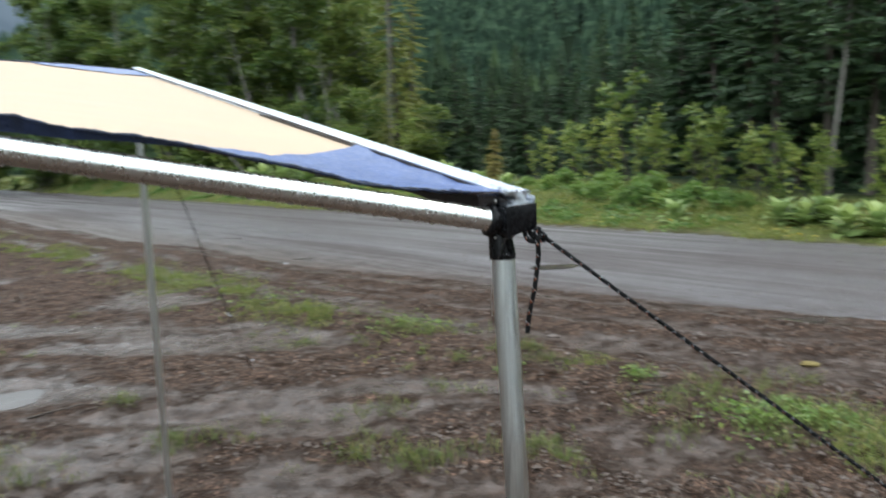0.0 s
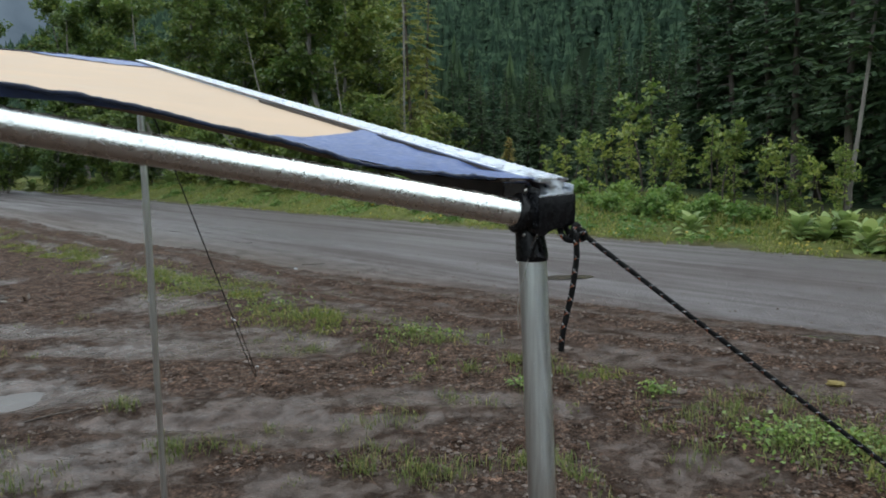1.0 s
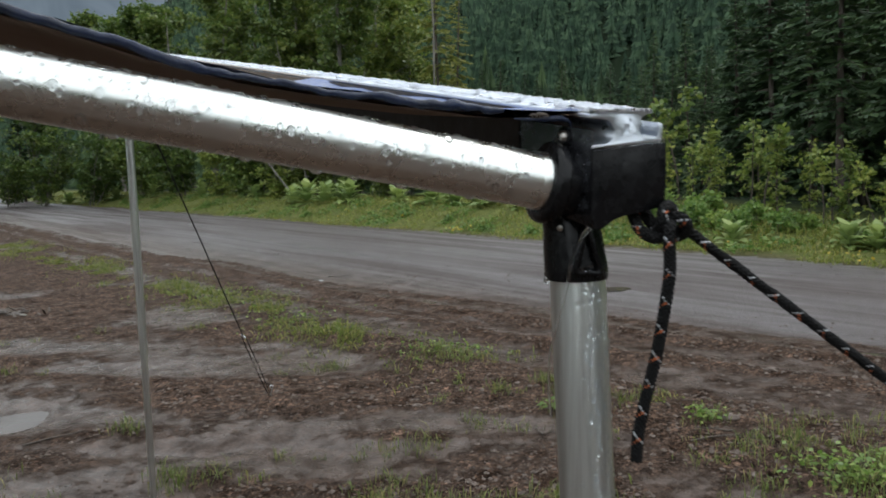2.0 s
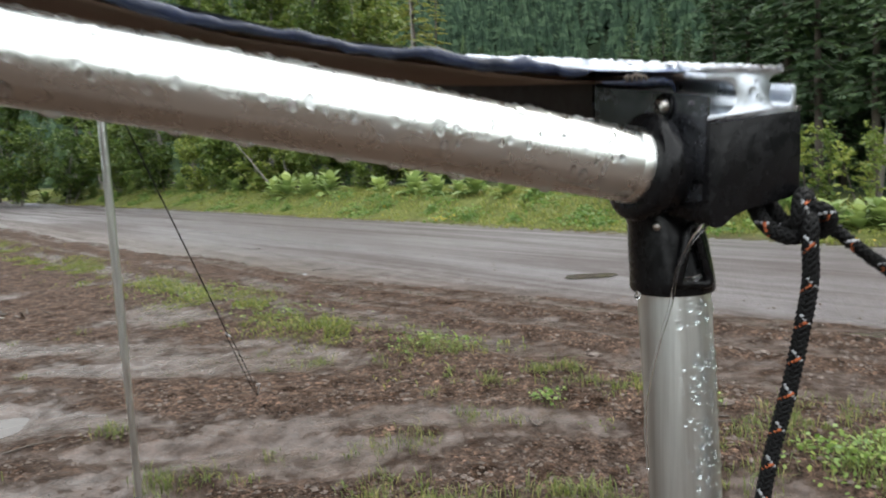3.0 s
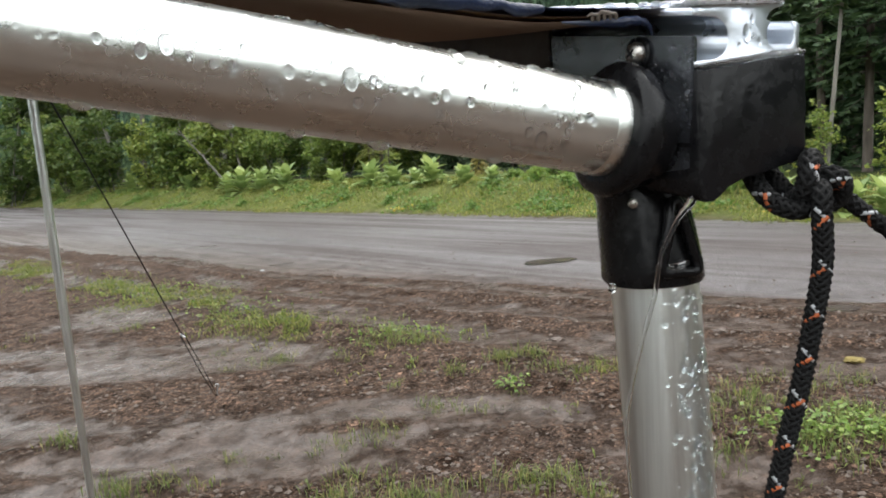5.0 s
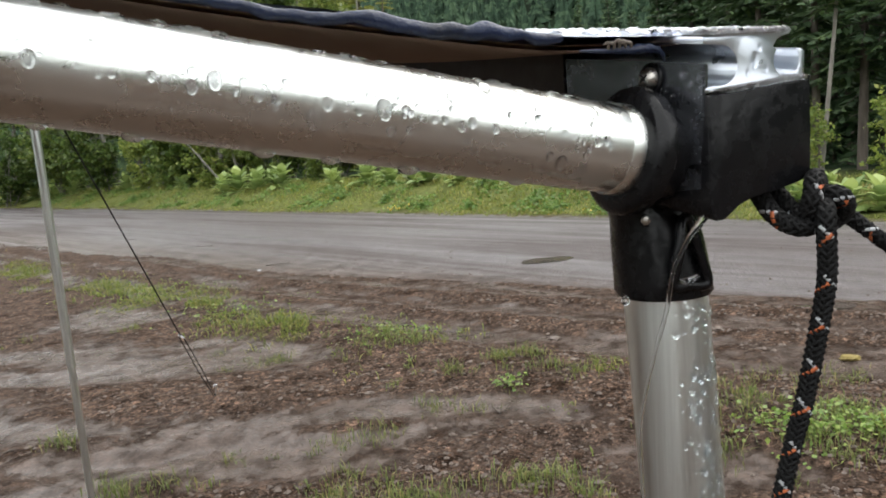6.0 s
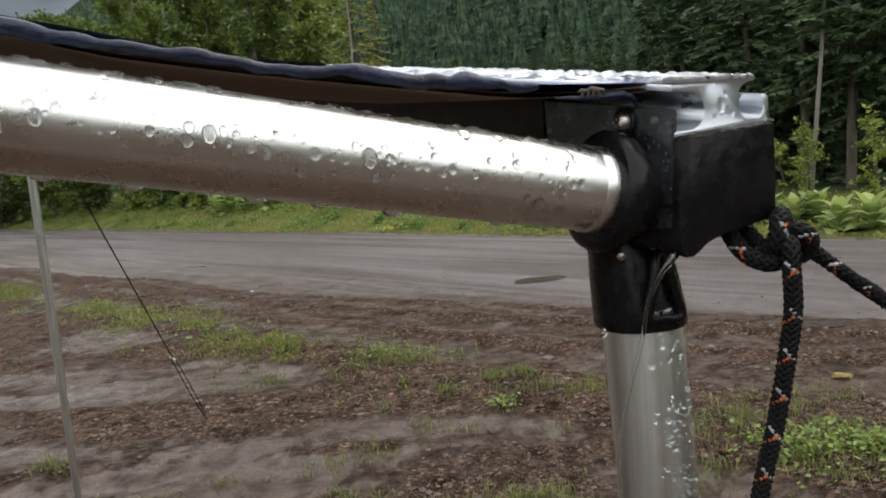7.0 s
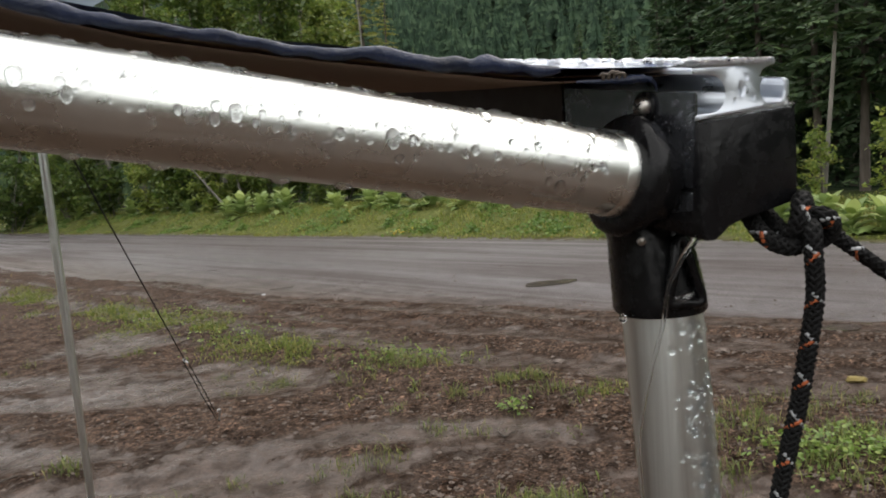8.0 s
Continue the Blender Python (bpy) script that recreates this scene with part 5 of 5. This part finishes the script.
HERBS = [rosette(81, 1.05), rosette(82, 0.90)]
scatter(HERBS[0], [(-15.6, 27.0, 1.15), (-14.2, 26.0, 1.0), (-5.9, 21.6, 1.0), (-1.4, 19.6, 0.95), (25.7, 13.1, 0.62), (28.4, 12.4, 0.66), (-23.2, 38, 1.15), (-29.0, 47, 1.1), (-12.4, 25.2, 1.05), (30.4, 12.3, 0.75), (-16.6, 28, 0.9), (-26.6, 43, 1.0)])
scatter(HERBS[1], [(-8.6, 23.0, 0.95), (-4.2, 20.8, 0.95), (1.2, 18.6, 0.85), (24.0, 13.4, 0.75), (-19.4, 33, 1.0), (-27.8, 45, 1.1), (-30.6, 50, 1.2), (-2.6, 20.4, 0.7), (16.5, 13.9, 0.7), (3.4, 18.0, 0.7), (27.0, 13.2, 0.8), (-32, 52, 1.2), (-12.9, 26.4, 1.0), (-33.6, 55, 1.2)])


def blades(x, y, z, length, width, rng, lean=0.45):
    """Curved grass blades, four corners each."""
    n = len(x)
    az = rng.uniform(0, 2 * np.pi, n)
    out = np.stack([np.cos(az), np.sin(az), np.zeros(n)], 1)
    side = np.stack([-np.sin(az), np.cos(az), np.zeros(n)], 1)
    base = np.stack([x, y, z - 0.01], 1)
    l = length[:, None]
    bend = rng.uniform(0.1, 1.0, (n, 1)) * lean
    mid = base + out * l * bend * 0.35 + np.array([0, 0, 1]) * l * 0.6
    tip = base + out * l * bend + np.array([0, 0, 1]) * l * (1 - 0.3 * bend)
    w = width[:, None]
    v = np.stack([base, mid + side * w / 2, tip, mid - side * w / 2], 1).reshape(-1, 3)
    return v, np.arange(4 * n).reshape(-1, 4)


def from_road(n, s):
    return 0.714 * n - 0.70 * s, 0.70 * n + 0.714 * s


def stuff(name, chunk, mat, label, cat):
    v, f = chunk
    ob = new(name, mesh_np(name, v, f, [mat] if not isinstance(mat, list) else mat))
    tagged(ob, label, cat, kind="stuff")
    return ob


def build_grass():
    rng = np.random.default_rng(91)
    # verge beyond the road
    k = 95000
    s = -6 + 66 * rng.random(k) ** 1.7
    n = 10.7 + 5.6 * rng.random(k) ** 1.25
    x, y = from_road(n, s)
    near, far = road_edges(s)
    dens = vnoise(x, y, 0.6, 2) + 0.5 * vnoise(x, y, 0.2, 3)
    keep = (n > far - 0.25 + 0.3 * rng.random(k)) & (dens > 0.02 - 0.20 * sstep(n, 11.4, 12.6))
    x, y, n, s = x[keep], y[keep], n[keep], s[keep]
    ln = rng.uniform(0.03, 0.10, len(x)) + (0.08 + 0.25 * np.clip(vnoise(x, y, 0.8, 14) + 0.1, 0, 1)) * sstep(n, 11.6, 13) * rng.random(len(x)) ** 1.5
    stuff("verge_grass", blades(x, y, height(x, y), ln, rng.uniform(0.014, 0.034, len(x)), rng, 1.1), GRASS, "wet green and straw-coloured grass along the road verge", "grass")
    # grass strip between the pad and the road
    k = 60000
    s = -3 + 24 * rng.random(k) ** 1.3
    n = 3.66 - 0.045 * np.clip(s - 4.5, 0, 14) + rng.normal(0, 0.27, k) + 0.25 * vnoise(s, s * 0, 1.6, 5)
    x, y = from_road(n, s)
    dens = vnoise(x, y, 0.55, 7) + 0.5 * vnoise(x, y, 0.18, 8)
    keep = (dens > 0.30 - 0.24 * sstep(s, 3.5, 7.5)) | ((rng.random(k) < 0.04) & (s > 4))
    x, y = x[keep], y[keep]
    ln = (rng.uniform(0.012, 0.055, len(x)) + 0.08 * rng.random(len(x)) ** 6) * (0.7 + 1.2 * np.clip(vnoise(x, y, 0.25, 19) + 0.2, 0, 1))
    stuff("strip_grass", blades(x, y, height(x, y), ln, rng.uniform(0.006, 0.014, len(x)), rng, 1.2), GRASS, "low green grass growing in a strip beside the road", "grass")
    # tufts and weeds scattered over the mud
    cx, cy, sz = [], [], []
    for _ in range(200):
        a, r = rng.uniform(-42, 38), rng.uniform(2.3, 8.5)
        px, py = r * math.sin(radians(a)), r * math.cos(radians(a))
        nn, ss = road_coords(px, py)
        if nn < 3.5 and vnoise(px, py, 1.1, 21) > 0.05:
            cx.append(px), cy.append(py), sz.append(rng.uniform(0.4, 1.1))
    # the thicker patches: below the strip's end and in the pad's middle
    for px, py, rad, cnt in ((1.45, 3.80, 0.16, 12), (1.62, 3.93, 0.14, 12), (1.70, 3.43, 0.20, 20), (1.90, 3.36, 0.22, 20), (2.06, 4.15, 0.16, 12), (2.10, 3.70, 0.20, 14), (1.26, 3.40, 0.12, 5), (1.14, 4.22, 0.08, 6),
                             (-0.60, 5.88, 0.20, 22), (-0.30, 5.66, 0.14, 10), (0.23, 5.04, 0.07, 8), (0.47, 5.04, 0.12, 10), (-0.09, 4.88, 0.07, 7), (0.62, 4.75, 0.12, 8), (0.80, 4.45, 0.08, 5), (-0.20, 4.26, 0.05, 4),
                             (-0.62, 3.31, 0.16, 16), (-0.34, 3.15, 0.14, 12), (-0.20, 3.19, 0.10, 8), (0.25, 3.33, 0.08, 8), (0.38, 3.28, 0.07, 6), (0.43, 3.08, 0.14, 8), (-0.78, 3.80, 0.08, 5), (-0.51, 3.90, 0.10, 6), (-1.68, 3.42, 0.16, 14),
                             (-2.36, 4.12, 0.06, 5), (-1.38, 5.65, 0.06, 4), (-3.22, 7.14, 0.08, 4), (-2.95, 3.35, 0.25, 14), (-2.53, 3.05, 0.25, 14), (-4.2, 5.4, 0.2, 6)):
        for _ in range(cnt):
            cx.append(px + rng.normal() * rad), cy.append(py + rng.normal() * rad * 0.7), sz.append(rng.uniform(0.6, 1.3))
    xs, ys, ls = [], [], []
    for px, py, q in zip(cx, cy, sz):
        m = int(7 + 13 * q)
        xs.append(px + rng.normal(size=m) * 0.040 * q), ys.append(py + rng.normal(size=m) * 0.040 * q), ls.append(rng.uniform(0.03, 0.105, m) * q)
    x, y, ln = np.concatenate(xs), np.concatenate(ys), np.concatenate(ls)
    stuff("weed_tufts", blades(x, y, height(x, y), ln, rng.uniform(0.003, 0.0075, len(x)), rng, 0.9), WEED, "sparse bright green weeds and tufts in the mud", "weeds")
    # leafy ground weeds on the patches
    pts = []
    for px, py, rad, cnt in ((1.70, 3.46, 0.16, 330), (1.92, 3.36, 0.16, 330), (1.14, 4.22, 0.05, 90), (0.29, 4.44, 0.05, 60), (-0.55, 6.0, 0.25, 200), (-2.2, 7.5, 0.4, 160), (-3.6, 8.9, 0.5, 160)):
        q = rng.normal(size=(cnt, 2)) * rad
        qx, qy = px + q[:, 0], py + q[:, 1] * 0.7
        pts.append(np.stack([qx, qy, height(qx, qy) + rng.uniform(0.005, 0.07, cnt)], 1))
    pts = np.concatenate(pts)
    stuff("ground_weeds", leaf_cards(pts, 0.020, rng, 0.7), SHRUB, "low leafy green weeds on wet ground", "weeds")
    # coarse leafy weeds in clumps along the verge
    pts = []
    for _ in range(150):
        ss, nn = -5 + 50 * rng.random() ** 1.5, rng.uniform(11.3, 14.6)
        px, py = from_road(nn, ss)
        cnt, rad = int(rng.integers(50, 170)), rng.uniform(0.10, 0.34)
        q = rng.normal(size=(cnt, 2)) * rad
        qx, qy = px + q[:, 0], py + q[:, 1]
        lift = rng.uniform(0.03, 0.16 + 0.14 * rng.random(), cnt) * np.exp(-(q ** 2).sum(1) / (2 * rad ** 2))
        pts.append(np.stack([qx, qy, height(qx, qy) + lift], 1))
    stuff("verge_weeds", leaf_cards(np.concatenate(pts), 0.055, rng, 0.5), SHRUB, "clumps of leafy green weeds along the road verge", "weeds")
    # yellow flowers on the verge
    pts = []
    for a, r, cnt, rad in ((-11.5, 23.0, 26, 0.9), (-9.2, 21.0, 22, 0.6), (-3.9, 17.2, 30, 0.16), (9.5, 14.0, 12, 0.5), (-7.5, 20.5, 16, 0.6), (24.8, 11.8, 12, 0.2), (16, 13.2, 9, 0.4)):
        px, py, _ = place(a, r)
        q = rng.normal(size=(cnt, 2)) * rad
        qx, qy = px + q[:, 0], py + q[:, 1]
        pts.append(np.stack([qx, qy, height(qx, qy) + rng.uniform(0.05, 0.16, cnt)], 1))
    stuff("yellow_flowers", leaf_cards(np.concatenate(pts), 0.045, rng, 0.8, 1.1), PETAL, "small yellow flowers dotted along the verge", "flowers")


build_grass()


def build_gravel():
    """Loose stones: worn eight-sided pebbles on the mud and the road."""
    rng = np.random.default_rng(101)
    k = 60000
    a = np.radians(rng.uniform(-46, 42, k))
    r = 1.6 + 12 * rng.random(k) ** 1.6
    x, y = r * np.sin(a), r * np.cos(a)
    n, s = road_coords(x, y)
    patch = vnoise(x, y, 0.8, 31) + 0.6 * vnoise(x, y, 0.25, 32)
    keep = (silt_at(x, y) < 0.45 + 0.5 * patch) | (rng.random(k) < 0.05)
    keep &= ~((n > 6.3) & (rng.random(k) < 0.7))
    x, y, n = x[keep], y[keep], n[keep]
    m = len(x)
    size = 0.0028 + 0.016 * rng.random(m) ** 8 + 0.003 * rng.random(m) + 0.006 * ((n > 4.2) & (n < 5.9)) * rng.random(m) ** 2
    z = height(x, y) + size * 0.15
    shape = np.array([(1, 0, 0), (0.6, 0.8, 0.1), (-0.7, 0.7, 0), (-1, -0.1, 0.1), (-0.5, -0.85, 0), (0.7, -0.75, 0), (0.2, 0.1, 0.75), (-0.3, -0.1, 0.7)])
    ang = rng.uniform(0, 6.28, m)
    ca, sa = np.cos(ang)[:, None], np.sin(ang)[:, None]
    st = rng.uniform(0.7, 1.3, (m, 8, 3)) * shape[None]
    vx = (st[..., 0] * ca - st[..., 1] * sa) * size[:, None] + x[:, None]
    vy = (st[..., 0] * sa + st[..., 1] * ca) * size[:, None] * 0.85 + y[:, None]
    vz = st[..., 2] * size[:, None] * 0.8 + z[:, None]
    v = np.stack([vx, vy, vz], -1).reshape(-1, 3)
    tri = np.array([(0, 1, 6), (1, 2, 7), (1, 7, 6), (2, 3, 7), (3, 4, 7), (4, 5, 6), (4, 6, 7), (5, 0, 6)])
    f = (tri[None] + (np.arange(m) * 8)[:, None, None]).reshape(-1, 3)
    stuff("gravel", (v, f), STONE, "loose wet grey and brown gravel stones", "gravel")


build_gravel()


def conifer_mass(spots, seg, tiers, rng):
    """Many conifers as one mesh: each a stack of ragged skirts that narrow to a spire."""
    j = np.arange(seg)
    vs, fs, base = [], [], 0
    skirt = np.stack([j, (j + 1) % seg, np.full(seg, seg)], 1)
    star = np.where(j % 2 == 0, 1.0, 0.36)
    for x, y, z, h in spots:
        rad = h * rng.uniform(0.17, 0.25)
        lean = rng.normal(size=2) * 0.012 * h
        for k in range(tiers):
            f = k / tiers
            ang = 2 * np.pi * (j + rng.uniform(-0.3, 0.3, seg)) / seg + rng.uniform(0, 6.28)
            q = rad * (1 - f) ** 0.9 * star * rng.uniform(0.55, 1.3, seg) + 0.006 * h
            low = z + h * (0.05 + 0.90 * f) - h * (0.45 / tiers) * (1.1 - f) * rng.uniform(-0.4, 1.6, seg)
            ring = np.stack([x + lean[0] * f + q * np.cos(ang), y + lean[1] * f + q * np.sin(ang), low], 1)
            top = min(1.0, 0.05 + 0.90 * f + 2.4 * 0.90 / tiers)
            vs.append(np.concatenate([ring, [[x + lean[0] * f, y + lean[1] * f, z + h * top]]]))
            fs.append(skirt + base)
            base += seg + 1
    return np.concatenate(vs), np.concatenate(fs)


def build_far_forest():
    rng = np.random.default_rng(111)
    spots = []
    while len(spots) < 5600:
        a = rng.uniform(-44, 40)
        r = math.sqrt(rng.uniform(150 ** 2, 1150 ** 2))
        x, y = r * math.sin(radians(a)), r * math.cos(radians(a))
        n, s = road_coords(x, y)
        z = ground_z(x, y)
        if n < 110 or z > 0.30 * r or (n > 420 and rng.random() < 0.35):
            continue
        spots.append((x, y, z - 1, rng.uniform(13, 27)))
    stuff("far_forest", merge_np([conifer_mass([q for q in spots if math.hypot(q[0], q[1]) < 430], 16, 15, rng), conifer_mass([q for q in spots if math.hypot(q[0], q[1]) >= 430], 10, 9, rng)]), HAZED_SPRUCE, "dense dark conifer forest covering the far hillside", "forest")
    spots = []
    while len(spots) < 480:
        a = rng.uniform(-46, 42)
        r = rng.uniform(58, 170)
        x, y = r * math.sin(radians(a)), r * math.cos(radians(a))
        n, s = road_coords(x, y)
        if n < 34 or n > 130:
            continue
        spots.append((x, y, ground_z(x, y) - 0.5, rng.uniform(8, 15)))
    # unseen trees added behind the camping pad, to darken what the tubes reflect
    for _ in range(150):
        a, r = rng.uniform(58, 300), rng.uniform(40, 85)
        x, y = r * math.sin(radians(a)), r * math.cos(radians(a))
        n, s = road_coords(x, y)
        if 2 < n < 14:
            continue
        spots.append((x, y, ground_z(x, y) - 0.5, rng.uniform(12, 20)))
    stuff("middle_forest", conifer_mass(spots, 18, 16, rng), SPRUCE, "dark valley conifers behind the road, plus unseen ones added for reflections", "forest")


build_far_forest()


def build_mist_backdrop():
    """Glowing sheet for mist at the valley's far end, over a kilometre off."""
    m, nt, b = nodes_of("glowing_mist")
    f = noise_of(nt, 0.004, 6, 0.55, 0.6)
    # the pale grey of the mist is emitted, not lit
    nt.links.new(ramp(nt, f, [(0.3, (0.13, 0.165, 0.20)), (0.7, (0.30, 0.35, 0.40))]), b.inputs["Emission Color"])
    b.inputs["Base Color"].default_value = (0, 0, 0, 1)
    b.inputs["Specular IOR Level"].default_value = 0.0
    b.inputs["Emission Strength"].default_value = 1.0
    v, q = [], []
    for k in range(25):
        a = radians(-70 + 64 * k / 24)
        for z in (-60, 250, 560):
            v.append((2300 * math.sin(a), 2300 * math.cos(a), z))
    for k in range(24):
        for i in (0, 1):
            q.append((3 * k + i, 3 * k + 3 + i, 3 * k + 4 + i, 3 * k + 1 + i))
    ob = new("backdrop", mesh_np("backdrop", v, q, [m], smooth=True))
    tagged(ob, "grey glowing backdrop for rain mist over the far valley", "cloud", kind="structure")


build_mist_backdrop()


def twig(name, x, y, ln, az, r=0.006):
    z = ground_z(x, y)
    rng = np.random.default_rng(int(abs(x * 100)) + 3)
    pts = limb((x, y, z + r * 1.2), (math.cos(az), math.sin(az), 0.02), ln, rng, 0, 0.14, 8)
    pts[:, 2] = height(pts[:, 0], pts[:, 1]) + r * 1.2
    root = new(name)
    root.location = (x, y, z)
    tagged(root, "wet dead twig lying on the gravel", "twig", "fallen twigs")
    part("stick", tube_bm(pts, np.linspace(r, r * 0.4, 8), 6), TWIG, root)


for tx, ty, ln, az in ((-5.3, 13.0, 0.5, 2.4), (-6.8, 16.0, 0.7, 2.2), (-4.4, 13.6, 0.4, 2.9), (0.2, 4.05, 0.14, 1.9), (-2.7, 10.6, 0.35, 0.5), (-1.3, 7.9, 0.25, 2.0), (-2.9, 3.9, 0.35, 0.8), (1.0, 3.9, 0.30, 0.2), (-1.5, 5.7, 0.12, 0.3), (2.4, 5.9, 0.3, 2.4), (1.25, 4.0, 0.22, 2.9), (-4.6, 8.6, 0.4, 1.0)):
    twig("twig", tx, ty, ln, az)


def clod(name, x, y, size, mat, label, cat):
    bm = bmesh.new()
    bmesh.ops.create_icosphere(bm, subdivisions=3, radius=1.0)
    for v in bm.verts:
        k = 1 + 0.45 * noise.noise(v.co * 1.7 + Vector((x, y, 0))) + 0.2 * noise.noise(v.co * 5)
        v.co = Vector((v.co.x * size * k, v.co.y * size * 0.7 * k, v.co.z * size * 0.38 * k))
        v.co += Vector((x, y, ground_z(x, y) + size * 0.1))
    ob = part(name, bm, mat)
    tagged(ob, label, cat)


clod("moss_clump", 2.43, 4.49, 0.060, MOSS, "yellow mossy clump on the gravel edge", "moss")
clod("pale_stone", -2.70, 10.2, 0.03, ROPE_WHITE, "small pale stone at the road edge", "stone")
for sx, sy, sz in ((-3.9, 9.0, 0.06), (0.75, 5.6, 0.05), (1.3, 4.2, 0.05), (-0.9, 6.6, 0.05), (-0.6, 4.6, 0.035), (0.55, 3.9, 0.03), (-1.9, 5.3, 0.035), (1.9, 5.3, 0.05)):
    clod("stone", sx, sy, sz, STONE, "rough wet stone lying in the mud", "stone")


def bark_heap():
    """A heap of wet bark chips with a few pale ones."""
    rng = np.random.default_rng(131)
    root = new("bark_heap")
    hx, hy = -6.05, 8.12
    root.location = (hx, hy, ground_z(hx, hy))
    tagged(root, "heap of dark wet bark chips with a few pale pieces", "bark heap")
    for k in range(60):
        x, y = hx + rng.normal() * 0.30, hy + rng.normal() * 0.13
        ln, w = rng.uniform(0.05, 0.16), rng.uniform(0.012, 0.035)
        bm = bmesh.new()
        bmesh.ops.create_cube(bm, size=1.0)
        lift = 0.07 * math.exp(-((x - hx) / 0.3) ** 2 - ((y - hy) / 0.13) ** 2) * rng.random()
        m = Matrix.LocRotScale(Vector((x, y, ground_z(x, y) + 0.008 + lift)), Euler((rng.normal() * 0.35, rng.normal() * 0.3, rng.uniform(0, 6.28))), Vector((ln, w, 0.009)))
        for v in bm.verts:
            v.co = m @ (v.co + Vector(rng.normal(size=3) * 0.12))
        part("chip", bm, BARK_PALE if k % 9 == 0 else TWIG, root, smooth=False)


bark_heap()
